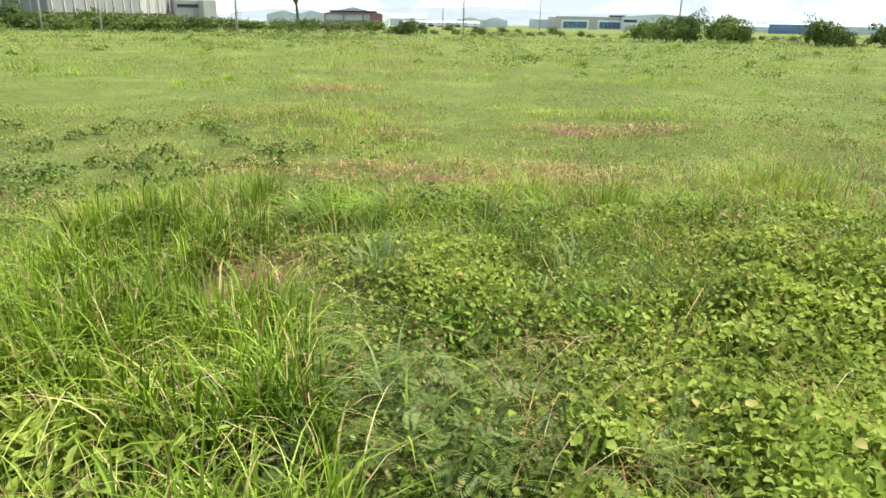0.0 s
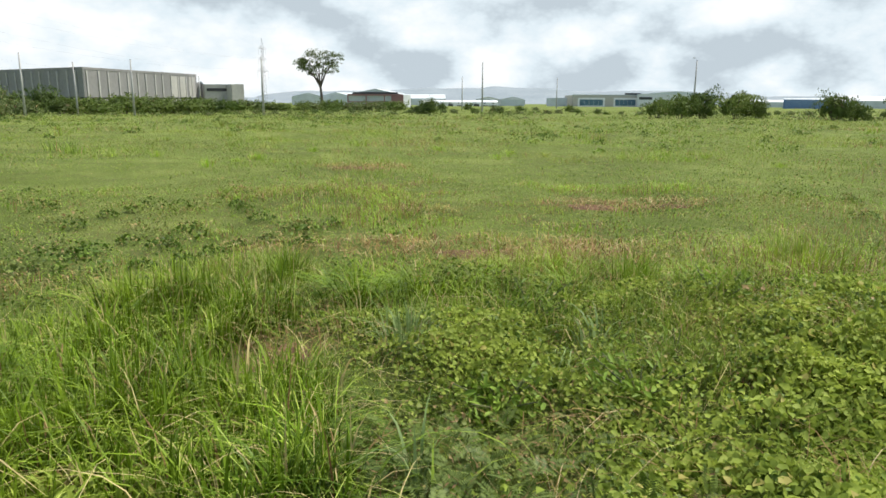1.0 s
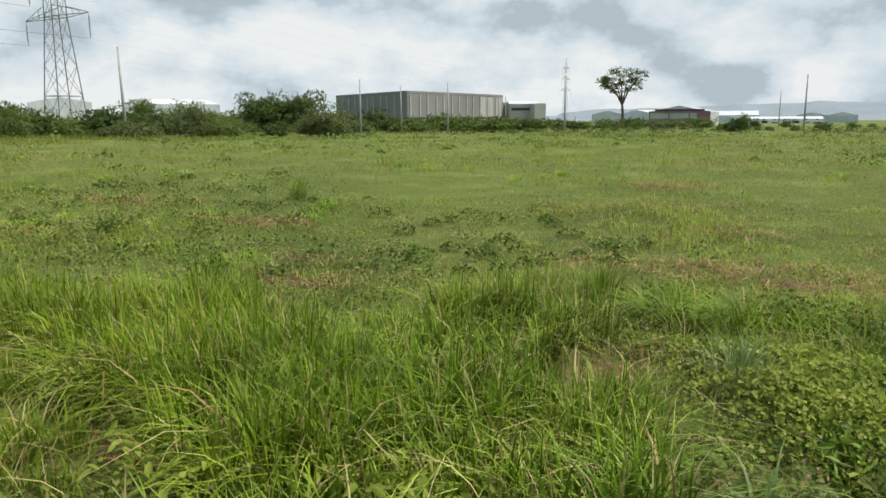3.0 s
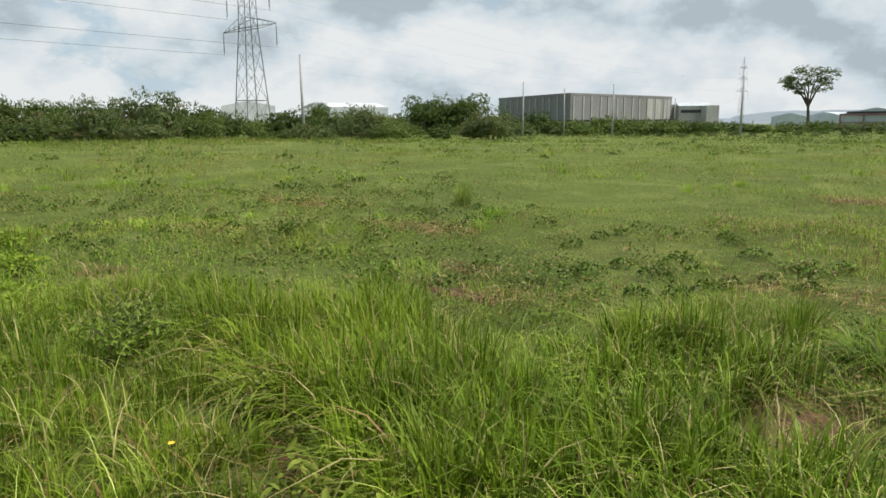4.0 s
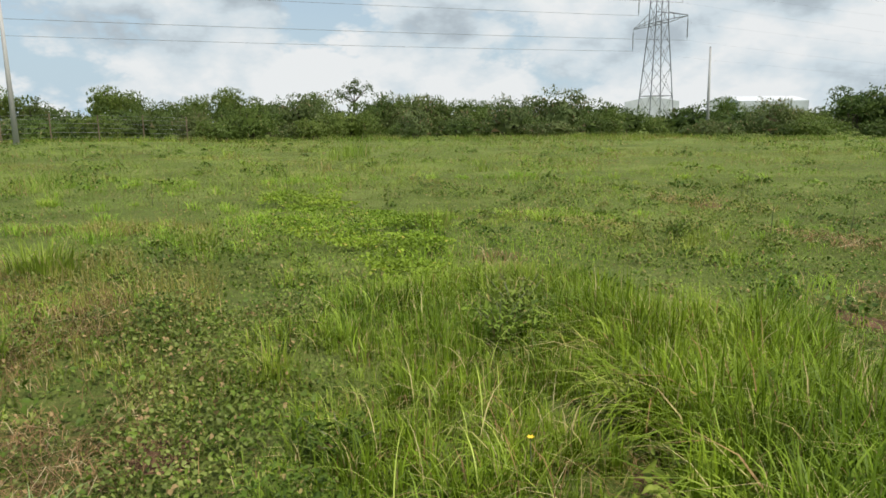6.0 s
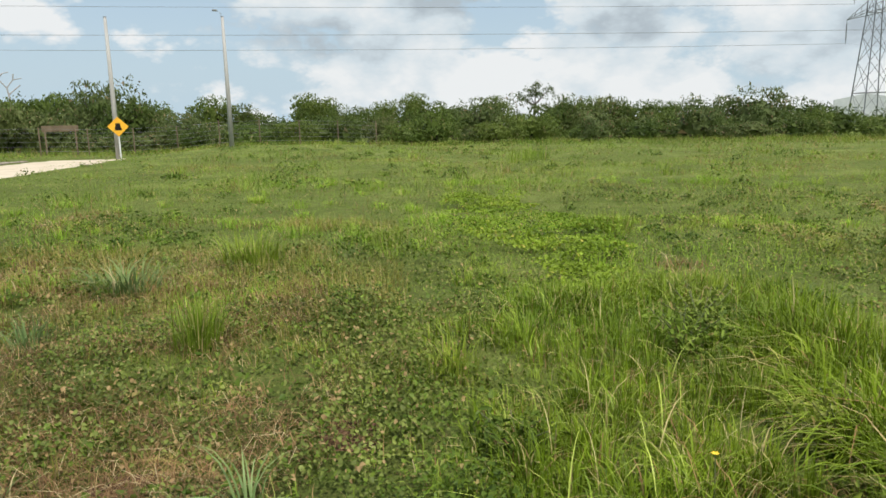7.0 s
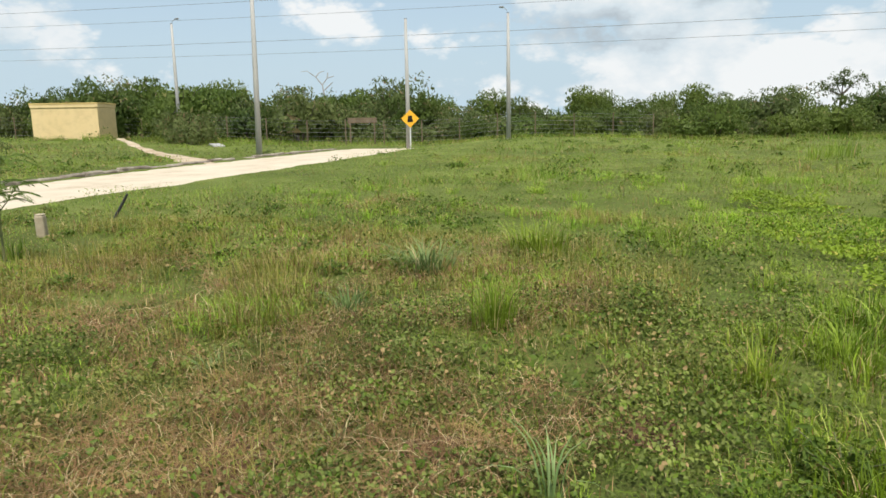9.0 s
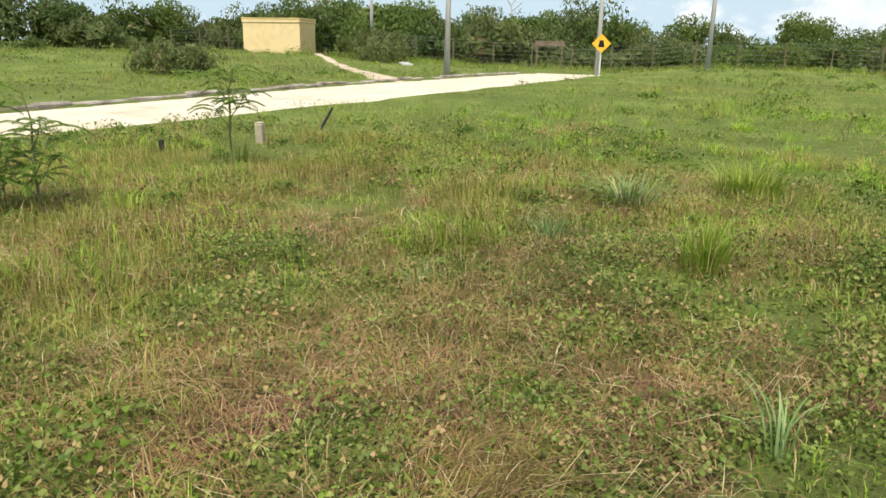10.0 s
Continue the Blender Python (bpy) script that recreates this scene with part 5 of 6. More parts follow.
part("trunk", tube(bmesh.new(), [(0, 0, -0.3), (0.1, 0, 3.0), (-0.2, 0, 5.4)], [0.16, 0.12, 0.08], 6), "concrete", dead)
for q in ([(-0.2, 0, 5.3), (-0.9, 0, 6.2), (-1.9, 0, 6.9), (-2.6, 0, 6.8)], [(-0.2, 0, 5.3), (0.4, 0, 6.1), (1.2, 0, 6.3)], [(-0.9, 0, 6.2), (-0.5, 0, 6.7), (0.1, 0, 6.9)], [(0.4, 0, 6.1), (0.5, 0, 6.7)], [(-0.1, 0, 4.6), (1.0, 0, 5.6)]):
    part("limb", rod(q, [0.07, 0.055, 0.04, 0.025][:len(q)], 5), "concrete", dead)


# ---- saplings by the road ----
def sapling(x, y, high, fronds, seed, low, label):
    rnd = random.Random(seed)
    ob = thing("sapling", label, "sapling", "saplings by the road", at=pose(x, y, float(ground_z(x, y)) - 0.02))
    part("trunk", rod([(0, 0, 0), (0.02, 0.01, high * 0.35), (-0.01, 0.02, high * 0.7), (0.03, 0, high * 0.92)], [0.016, 0.012, 0.008, 0.004], 6), "stem", ob)
    twigs = [(Vector((0.02, 0.01, high * low)), Vector((0.03, 0, high * 0.92)))]
    for i in range(5):
        a, t = i * 1.9 + rnd.uniform(-0.3, 0.3), low + 0.09 * i
        p = Vector((0.01, 0.01, high * t))
        q = p + Vector((math.cos(a), math.sin(a), 1.25)).normalized() * high * rnd.uniform(0.26, 0.36)
        part("branch", rod([p, p.lerp(q, 0.5) + Vector((0, 0, -0.02)), q], [0.008, 0.006, 0.003], 5), "stem", ob)
        twigs.append((p.lerp(q, 0.35), q))
    for i in range(fronds):
        p0, p1 = twigs[i % len(twigs)]
        foot = p0.lerp(p1, rnd.uniform(0.1, 1.0))
        a = i * 2.4 + rnd.uniform(-0.3, 0.3)
        l = rnd.uniform(0.32, 0.48)
        rise = rnd.uniform(0.45, 0.95)
        d, s = Vector((math.cos(a), math.sin(a), 0)), Vector((-math.sin(a), math.cos(a), 0))
        path = [foot + d * (l * u) + Vector((0, 0, l * (rise * u - (rise * 0.85 + 0.12) * u * u))) for u in (0, 0.25, 0.5, 0.75, 1.0)]
        bm = tube(bmesh.new(), path, [0.004, 0.003, 0.003, 0.002, 0.0015], 4)
        for k in range(22):
            u = 0.15 + 0.85 * k / 21
            f = min(int(u * 4), 3)
            p = path[f].lerp(path[f + 1], u * 4 - f)
            tang = (path[f + 1] - path[f]).normalized()
            b = 0.055 * (1 - 0.6 * abs(u - 0.5))
            for sg in (-1, 1):
                q = (s * sg + tang * 0.5 + Vector((0, 0, -0.45))).normalized()
                bm.faces.new([bm.verts.new(c) for c in (p - tang * 0.007, p + q * b * 0.6 - tang * 0.009, p + q * b, p + q * b * 0.6 + tang * 0.009)])
        part("frond", bm, "weed", ob)


sapling(-6.85, -7.37, 1.22, 40, 3, 0.42, "young feathery-leaved sapling with drooping fronds beside the road")
sapling(-4.2, -7.2, 1.25, 38, 4, 0.12, "bushy feathery-leaved sapling in the roadside grass")
sapling(-4.0, -7.5, 1.0, 32, 5, 0.12, "bushy feathery-leaved sapling in the roadside grass")


# ---- tall weed stems and small things in the grass ----
def weed_stem(x, y, high, seed):
    rnd = random.Random(seed)
    ob = thing("weed_stem", "tall thin weed stem with small dark seed heads", "weed", "tall weed stems", at=pose(x, y, float(ground_z(x, y)) - 0.02))
    part("stem", rod([(0, 0, 0), (0.03, 0, high * 0.5), (0.02, 0.02, high)], [0.008, 0.006, 0.003], 5), "stem", ob)
    for k in range(12):
        t, a = 0.3 + 0.7 * k / 11, rnd.uniform(0, math.tau)
        q = 0.10 * (1.1 - t) + 0.02
        leaf = new("leaf", leaf_mesh("leaf", np.array([math.cos(a) * q]), np.array([math.sin(a) * q]), np.array([t * high]), np.array([0.10]), 40, "grey_leaf", LEAF_LONG))
        leaf.parent = ob


for i, (x, y, high) in enumerate(((-10.0, 9.2, 0.85), (-7.45, 8.6, 0.55), (-8.7, 8.0, 0.5), (-12.0, 11.0, 0.5), (-16.0, 2.2, 0.7), (-15.2, -0.5, 0.6), (-18.5, 20.0, 0.7), (-1.8, 20.5, 0.7), (2.5, 24.0, 0.7), (6.0, 23.0, 0.7), (-4.0, 30.0, 0.8), (-13.0, 3.6, 0.5), (-7.5, 7.2, 0.45))):
    weed_stem(x, y, high, i)


def leafy_weed(x, y, high, wide, seed):
    """A bushy weed: several leaning stems with pointed leaves along them."""
    rnd = random.Random(seed)
    ob = thing("leafy_weed", "bushy dark green weed with pointed drooping leaves", "weed", "leafy weeds in the grass", at=pose(x, y, float(ground_z(x, y)) - 0.02))
    px, py, pz = [], [], []
    for k in range(11):
        a, q, top = k * 2.4 + rnd.uniform(-0.4, 0.4), wide * rnd.uniform(0.2, 1.0), high * rnd.uniform(0.65, 1.0)
        part("stem", rod([(0, 0, 0), (math.cos(a) * q * 0.4, math.sin(a) * q * 0.4, top * 0.6), (math.cos(a) * q, math.sin(a) * q, top)], [0.006, 0.005, 0.003], 5), "stem", ob)
        for i in range(30):
            u = rnd.uniform(0.2, 1.0)
            px.append(math.cos(a) * q * u + rnd.gauss(0, 0.045)), py.append(math.sin(a) * q * u + rnd.gauss(0, 0.045)), pz.append(top * u + rnd.gauss(0, 0.02))
    foliage_ob = new("foliage", leaf_mesh("foliage", np.array(px), np.array(py), np.array(pz), 0.035 + 0.04 * np.random.default_rng(seed).random(len(px)), 44, "weed" if seed % 3 == 0 else "leaf_field", LEAF_LONG))
    foliage_ob.parent = ob


for i, (x, y, high, wide) in enumerate(((-5.15, 2.3, 0.46, 0.40), (-3.65, 0.62, 0.22, 0.28), (-4.8, 2.0, 0.36, 0.34), (-3.35, 2.1, 0.36, 0.30), (0.55, 4.35, 0.34, 0.35), (1.95, 4.75, 0.36, 0.35), (0.95, 3.05, 0.28, 0.28), (-7.7, 5.9, 0.34, 0.35), (1.3, 3.6, 0.26, 0.3), (0.25, 2.9, 0.24, 0.26))):
    leafy_weed(x, y, high, wide, 41 + i)


def flower(x, y, z):
    ob = thing("flower", "small yellow flower on a thin stem in the grass", "flower", "yellow flowers", at=pose(x, y, float(ground_z(x, y))))
    part("stem", rod([(0, 0, 0), (0.01, 0, z * 0.6), (0, 0, z)], [0.003, 0.0025, 0.002], 5), "stem", ob)
    for i in range(6):
        a = i * math.tau / 6
        d, s = Vector((math.cos(a), math.sin(a), 0.25)), Vector((-math.sin(a), math.cos(a), 0))
        bm, o = bmesh.new(), Vector((0, 0, z))
        bm.faces.new([bm.verts.new(c) for c in (o, o + d * 0.010 + s * 0.006, o + d * 0.019, o + d * 0.010 - s * 0.006)])
        part("petal", bm, "flower", ob)


for x, y, z in ((-2.89, 1.24, 0.30),):
    flower(x, y, z)


def stone(x, y, size, seed, label):
    rnd = random.Random(seed)
    bm = bmesh.new()
    bmesh.ops.create_icosphere(bm, subdivisions=2, radius=size)
    for v in bm.verts:
        k = noise.noise(v.co / size * 1.3 + Vector((seed * 3.1, 0, 0)))
        v.co = Vector((v.co.x * 1.3, v.co.y, v.co.z * 0.6)) * (1 + 0.35 * k)
    ob = tagged(part("stone", bm, "pale_stone", label=label), category="stone", group="pale stones in the field")
    ob.matrix_basis = pose(x, y, float(ground_z(x, y)) + size * 0.3, 0, 0, rnd.uniform(0, 360))


for i, (x, y, s) in enumerate(((0.95, 3.35, 0.03), (1.9, 3.05, 0.022))):
    stone(x, y, s, i, "small pale stone lying in the weeds")

# marker post, leaning stake and stump near the road
post = thing("marker_post", "short weathered concrete marker post in the grass", "post", at=pose(-8.55, -8.5, float(ground_z(-8.55, -8.5)), 0, 3, 20))
part("shaft", box(bmesh.new(), -0.062, 0.062, -0.062, 0.062, -0.1, 0.31, 0.012), "post", post)
part("top", box(bmesh.new(), -0.055, 0.055, -0.055, 0.055, 0.31, 0.335, 0.01), "post", post)
stake = tagged(part("stake", rod([(0, 0, -0.05), (0.0, 0.0, 0.25), (0.005, 0, 0.46)], [0.026, 0.024, 0.020], 7), "black_paint"), "leaning black stake in the roadside grass", "stake")
stake.matrix_basis = pose(-10.5, -8.9, float(ground_z(-10.5, -8.9)), -24, -20, 0)
stump = tagged(part("stump", rod([(0, 0, -0.05), (0.005, 0, 0.08), (0, 0.005, 0.16)], [0.04, 0.038, 0.035], 8), "black_paint"), "short charred stump in the roadside grass", "stump")
stump.matrix_basis = pose(-7.1, -9.0, float(ground_z(-7.1, -9.0)), 3, 2, 0)
slab = tagged(part("concrete_slab", box(bmesh.new(), -1.25, 1.25, -0.35, 0.35, -0.1, 0.13, 0.04), "concrete"), "low pale concrete culvert block on the bank", "concrete block")
slab.matrix_basis = pose(-41.2, -26.6, float(ground_z(-41.2, -26.6)), 0, 2, 40)


# ---- poles ----
def lamp_post(x, y, high, lean_a, lean_b, lamp, dz=0.0):
    """A tapered concrete pole; lamp: the side to which its lamp arm reaches, in degrees, or None."""
    ob = thing("lamp_post", "tall tapered grey concrete pole" + (" with a thin lamp arm" if lamp is not None else " without a lamp"), "pole", "concrete poles round the field",
               at=pose(x, y, float(ground_z(x, y)) + dz, lean_a, lean_b, 0))
    part("pole", rod([(0, 0, -0.5), (0, 0, high * 0.5), (0, 0, high)], [0.165, 0.125, 0.085], 12), "concrete", ob, smooth=True)
    part("collar", rod([(0, 0, high), (0, 0, high + 0.06)], [0.09, 0.085], 12), "steel", ob)
    if lamp is not None:
        d = Vector((-math.sin(radians(lamp)), math.cos(radians(lamp)), 0))
        o = Vector((0, 0, high - 0.1))
        part("arm", rod([o, o + d * 0.10 + Vector((0, 0, 0.35)), o + d * 0.30 + Vector((0, 0, 0.48))], [0.018, 0.016, 0.014], 6), "steel", ob)
        bm = box(bmesh.new(), -0.15, 0.15, -0.07, 0.07, -0.04, 0.05, 0.02)
        head = part("lamp_head", bm, "steel", ob)
        head.matrix_basis = Matrix.Translation(o + d * 0.42 + Vector((0, 0, 0.50))) @ pose(0, 0, 0, 0, 0, lamp + 90)
        part("lens", box(bmesh.new(), -0.12, 0.08, -0.05, 0.05, -0.055, -0.041, 0.005), "lamp_glass", head)


for x, y, high, la, lb, lamp in ((-54.6, 47.3, 8.0, -1.8, -3.4, None), (-57.3, 93.2, 8.0, 0, 0.3, None), (-57.1, 106.0, 7.6, 0.3, -0.3, None), (-45.1, 98.5, 7.6, 0, 0.2, None), (-24.8, 90.5, 7.2, 0, 0.0, None), (4.1, 121.4, 8.0, 0, -0.3, None),
                                 (34.8, 106.5, 7.6, 0, 0.3, 70), (-47.05, -8.4, 8.0, 0.4, -0.9, 190), (-43.15, -14.1, 7.85, 0.2, -0.3, None), (-33.65, -19.25, 9.6, 0.2, -2.0, 20), (-48.7, -34.6, 8.8, 0.2, -0.4, 30),
                                 (-58.0, 160.0, 7.0, 0, 0, None), (26.0, 190.0, 8.0, 0, 0, None), (1.0, 185.0, 8.0, 0, 0, None)):
    lamp_post(x, y, high, la, lb, lamp)

# warning sign at the road's end
sx, sy = -41.2, -13.35
sign = thing("road_sign", "yellow diamond road warning sign on a white post", "road sign", at=pose(sx, sy, float(ground_z(sx, sy)), 0, 0, -72))
part("post", rod([(0, 0, -0.3), (0, 0, 2.35)], [0.035, 0.035], 8), "white_paint", sign, "white painted steel post")
bm = box(bmesh.new(), -0.38, 0.38, 0.037, 0.049, -0.38, 0.38, 0.0, pose(0, 0, 1.82, 0, 45, 0))
panel = part("panel", bm, "sign_yellow", sign, "yellow diamond sign panel")
bm = bmesh.new()
bm.faces.new([bm.verts.new(c) for c in ((-0.17, 0.053, 1.62), (0.17, 0.053, 1.62), (0.17, 0.053, 1.72), (0.12, 0.053, 1.86), (0.12, 0.053, 2.0), (-0.12, 0.053, 2.0), (-0.12, 0.053, 1.86), (-0.17, 0.053, 1.72))])
bmesh.ops.solidify(bm, geom=bm.faces[:], thickness=0.003)
part("symbol", bm, "black_paint", panel, "black symbol")

# ---- fence behind the road's end ----
fence = thing("fence", "wire fence with thin dark wooden posts in front of the bushes", "fence")
FENCE = [at_angle(a, r) for a, r in ((140, 72), (134, 70), (128, 64.5), (122, 58), (116, 54.5), (110, 53.5), (104, 53.5), (98, 54), (92, 55), (89, 55.5))]
line = []
for (x0, y0), (x1, y1) in zip(FENCE, FENCE[1:]):
    n = max(1, round(math.hypot(x1 - x0, y1 - y0) / 2.8))
    line += [(x0 + (x1 - x0) * i / n, y0 + (y1 - y0) * i / n) for i in range(n)]
line.append(FENCE[-1])
for x, y in line:
    z = float(ground_z(x, y))
    part("fence_post", box(bmesh.new(), x - 0.035, x + 0.035, y - 0.035, y + 0.035, z - 0.2, z + 1.75 + 0.15 * float(value_noise(x, y, 1.0, 41)), 0.01), "wood", fence)
for lift in (0.3, 0.6, 0.9, 1.2, 1.5, 1.75):
    part("fence_wire", rod([(x, y, float(ground_z(x, y)) + lift) for x, y in line], [0.007] * len(line), 4), "wire", fence)
bx, by = at_angle(111.7, 54.5)
board = thing("board", "weathered brown wooden board on two posts by the fence", "board", at=pose(bx, by, float(ground_z(bx, by)), 0, 0, 112))
part("plank", box(bmesh.new(), -1.1, 1.1, 0.05, 0.09, 1.55, 1.95, 0.01), "wood", board)
for s in (-0.9, 0.9):
    part("leg", box(bmesh.new(), s - 0.05, s + 0.05, -0.05, 0.05, -0.2, 1.9, 0.01), "wood", board)

# ---- kerb along the far side of the road ----
kerb = thing("kerb", "broken dirty concrete kerb along the white road", "kerb", kind="structure")
rnd = random.Random(12)
kx = 12.0
while kx > -41.5:
    l = rnd.uniform(0.85, 1.1)
    if rnd.random() > 0.07:
        b = part("kerb_block", box(bmesh.new(), -l / 2 + 0.01, l / 2 - 0.01, -0.13, 0.13, -0.12, 0.155, 0.04), "kerb", kerb)
        b.matrix_basis = pose(kx, float(road_far(kx)) - 0.14 + rnd.uniform(-0.02, 0.02), rnd.uniform(-0.07, 0.02), rnd.uniform(-9, 6), rnd.uniform(-1.5, 1.5), rnd.uniform(-2, 2) + (6.0 if -23.8 < kx < -4.8 else 0.0))
    kx -= l

# ---- the hut ----
hx, hy = at_angle(132.3, 62.0)
hut = thing("hut", "small flat-roofed yellow rendered hut on the grassy bank", "hut", at=pose(hx, hy, 0.42, 0, 0, 107.5))
HW, HD, HH = 2.42, 1.6, 3.1
part("front_wall", box(bmesh.new(), -HW, HW, HD - 0.15, HD, 0, HH - 0.35), "yellow_wall", hut)
part("back_wall", box(bmesh.new(), -HW, HW, -HD, -HD + 0.15, 0, HH - 0.35), "yellow_wall", hut)
part("side_wall", box(bmesh.new(), HW - 0.15, HW, -HD + 0.15, HD - 0.15, 0, HH - 0.35), "yellow_wall", hut)
part("side_wall", box(bmesh.new(), -HW, -HW + 0.15, -HD + 0.15, HD - 0.15, 0, HH - 0.35), "yellow_wall", hut)
part("parapet", box(bmesh.new(), -HW - 0.06, HW + 0.06, -HD - 0.06, HD + 0.06, HH - 0.35, HH - 0.1, 0.015), "yellow_wall", hut, "yellow parapet band")
part("roof", box(bmesh.new(), -HW - 0.09, HW + 0.09, -HD - 0.09, HD + 0.09, HH - 0.1, HH, 0.015), "yellow_band", hut, "thin ochre roof slab")

# ---- pylons and overhead cables ----
T1, T2, T0 = at_angle(52.85, 100), at_angle(15.2, 312), (-82.0, -140.0)
T1, T2, T0 = (T1[0], T1[1], -0.3), (T2[0], T2[1], -2.0), (T0[0], T0[1], 1.5)
ARMS = ((13.9, 7.0), (18.5, 5.6), (22.8, 4.6))
DROP = 2.9
pylon = thing("pylon", "tall galvanised lattice steel power pylon with three pairs of arms", "pylon", "power pylons", at=pose(*T1, 0, 0, -8.5))


def half_width(z):
    return 1.85 - 0.95 * z / 13.9 if z < 13.9 else 0.9 - 0.2 * (z - 13.9) / 9.5 if z < 23.4 else 0.7 * (27.0 - z) / 3.6


LEVELS = [0, 4.6, 8.2, 11.2, 13.9, 16.2, 18.5, 20.7, 22.8, 23.4]
for sx_, sy_ in ((1, 1), (1, -1), (-1, 1), (-1, -1)):
    part("leg", rod([(sx_ * half_width(z), sy_ * half_width(z), z) for z in LEVELS] + [(sx_ * 0.06, sy_ * 0.06, 26.8)], [0.075] * 5 + [0.06] * 6, 4), "steel", pylon)
for turn in range(4):
    bm = bmesh.new()
    q = Matrix.Rotation(turn * math.pi / 2, 3, "Z")
    for a, b in zip(LEVELS, LEVELS[1:]):
        wa, wb = half_width(a), half_width(b)
        tube(bm, [q @ Vector((-wa, wa, a)), q @ Vector((wb, wb, b))], [0.030, 0.030], 4)
        tube(bm, [q @ Vector((wa, wa, a)), q @ Vector((-wb, wb, b))], [0.030, 0.030], 4)
        if a in (4.6, 13.9, 18.5, 22.8):
            tube(bm, [q @ Vector((-wa, wa, a)), q @ Vector((wa, wa, a))], [0.045, 0.045], 4)
    part("lattice", bm, "steel", pylon)
for z, reach in ARMS:
    for s in (-1, 1):
        bm, w = bmesh.new(), half_width(z)
        tip = Vector((s * reach, 0, z))
        for sy_ in (-1, 1):
            tube(bm, [Vector((s * w, sy_ * w, z)), tip], [0.05, 0.036], 4)
            tube(bm, [Vector((s * w, sy_ * w * 0.95, z + 1.3)), tip + Vector((0, 0, 0.06))], [0.045, 0.036], 4)
            for u in (0.3, 0.6):
                tube(bm, [Vector((s * w, sy_ * w, z)).lerp(tip, u), Vector((s * w, sy_ * w, z + 1.3)).lerp(tip, u - 0.04)], [0.028, 0.028], 4)
        part("crossarm", bm, "steel", pylon)
        bm = bmesh.new()
        tube(bm, [tip, tip - Vector((0, 0, DROP))], [0.025, 0.025], 6)
        for i in range(14):
            tube(bm, [tip - Vector((0, 0, 0.5 + i * 0.15)), tip - Vector((0, 0, 0.56 + i * 0.15))], [0.10, 0.075], 8)
        part("insulator", bm, "ceramic", pylon, "long dark string of insulator discs")
copy_thing(pylon, pose(*T2, 0, 0, 70) @ Matrix.Diagonal((0.55, 0.55, 1.03, 1)))


def hang(tower, turn, z, side):
    return Vector(tower) + Matrix.Rotation(radians(turn), 3, "Z") @ Vector((side, 0, z - DROP))


def cable(a, b, sag, thick):
    pts = []
    for i in range(25):
        u = i / 24
        pts.append(a.lerp(b, u) - Vector((0, 0, sag * 4 * u * (1 - u))))
    tagged(part("overhead_cable", rod(pts, [thick] * 25, 5), "wire"), "thin dark overhead power cable hung between pylons", "cable", "overhead cables")


for z, reach in ARMS:
    for s in (-1, 1):
        cable(hang(T1, -8.5, z, s * reach), hang(T0, 0, z + 0.8, s * reach), 1.1, 0.020)
        cable(hang(T1, -8.5, z, s * reach), hang(T2, 70, z, s * reach * 0.55), 4.0, 0.005)


# ---- the unfinished warehouse ----
WH = [Vector((*at_angle(33.35, 350), 0)), Vector((*at_angle(27.74, 288), 0)), Vector((*at_angle(20.1, 354), 0))]
WH.append(WH[0] + WH[2] - WH[1])
WZ, WTOP = -2.0, 12.0
warehouse = thing("warehouse", "long grey concrete-block warehouse with pale columns and no windows", "warehouse")


def wall_strip(bm, a, b, z0, z1, thick, out=0.0):
    """A slab from a to b, thick towards the inside; out moves it outwards."""
    d = (b - a).normalized()
    n = Vector((d.y, -d.x, 0))
    c = [a + n * out, b + n * out, b + n * (out - thick), a + n * (out - thick)]
    lo, hi = [bm.verts.new((p.x, p.y, z0)) for p in c], [bm.verts.new((p.x, p.y, z1)) for p in c]
    for i in range(4):
        bm.faces.new((lo[i], lo[(i + 1) % 4], hi[(i + 1) % 4], hi[i]))
    bm.faces.new(hi)
    bm.faces.new(lo[::-1])
    return bm


for i in range(4):
    a, b = WH[i], WH[(i + 1) % 4]
    mat = "block_wall"
    part("wall", wall_strip(bmesh.new(), a, b, WZ + 3.4, WTOP - 0.9, 0.5), mat, warehouse)
    part("plinth", wall_strip(bmesh.new(), a, b, WZ, WZ + 2.6, 0.5), "block_pale", warehouse)
    part("opening_band", wall_strip(bmesh.new(), a, b, WZ + 2.6, WZ + 3.4, 0.3, -0.35), "dark_opening", warehouse, "dark open strip under the wall")
    part("parapet", wall_strip(bmesh.new(), a, b, WTOP - 0.9, WTOP, 0.6, 0.12), "block_wall", warehouse)
    n = round((b - a).length / 6.2)
    for k in range(n):
        p, q = a.lerp(b, (k + 0.25 + 0.1 * (k % 2)) / n), a.lerp(b, (k + 0.37 + 0.1 * (k % 2)) / n)
        part("column", wall_strip(bmesh.new(), p, p + (q - p).normalized() * 0.75, WZ, WTOP - 1.2, 0.3, 0.35), "column", warehouse)
    if i == 1:
        for k in range(3):
            p, q = a.lerp(b, 0.72 + 0.095 * k), a.lerp(b, 0.79 + 0.095 * k)
            part("pale_panel", wall_strip(bmesh.new(), p, q, WZ + 3.6, WTOP - 1.4, 0.2, 0.16), "block_pale", warehouse)
bm = bmesh.new()
bm.faces.new([bm.verts.new((p.x, p.y, WTOP - 1.2)) for p in WH])
bmesh.ops.solidify(bm, geom=bm.faces[:], thickness=0.3)
part("roof", bm, "sheet_grey", warehouse)


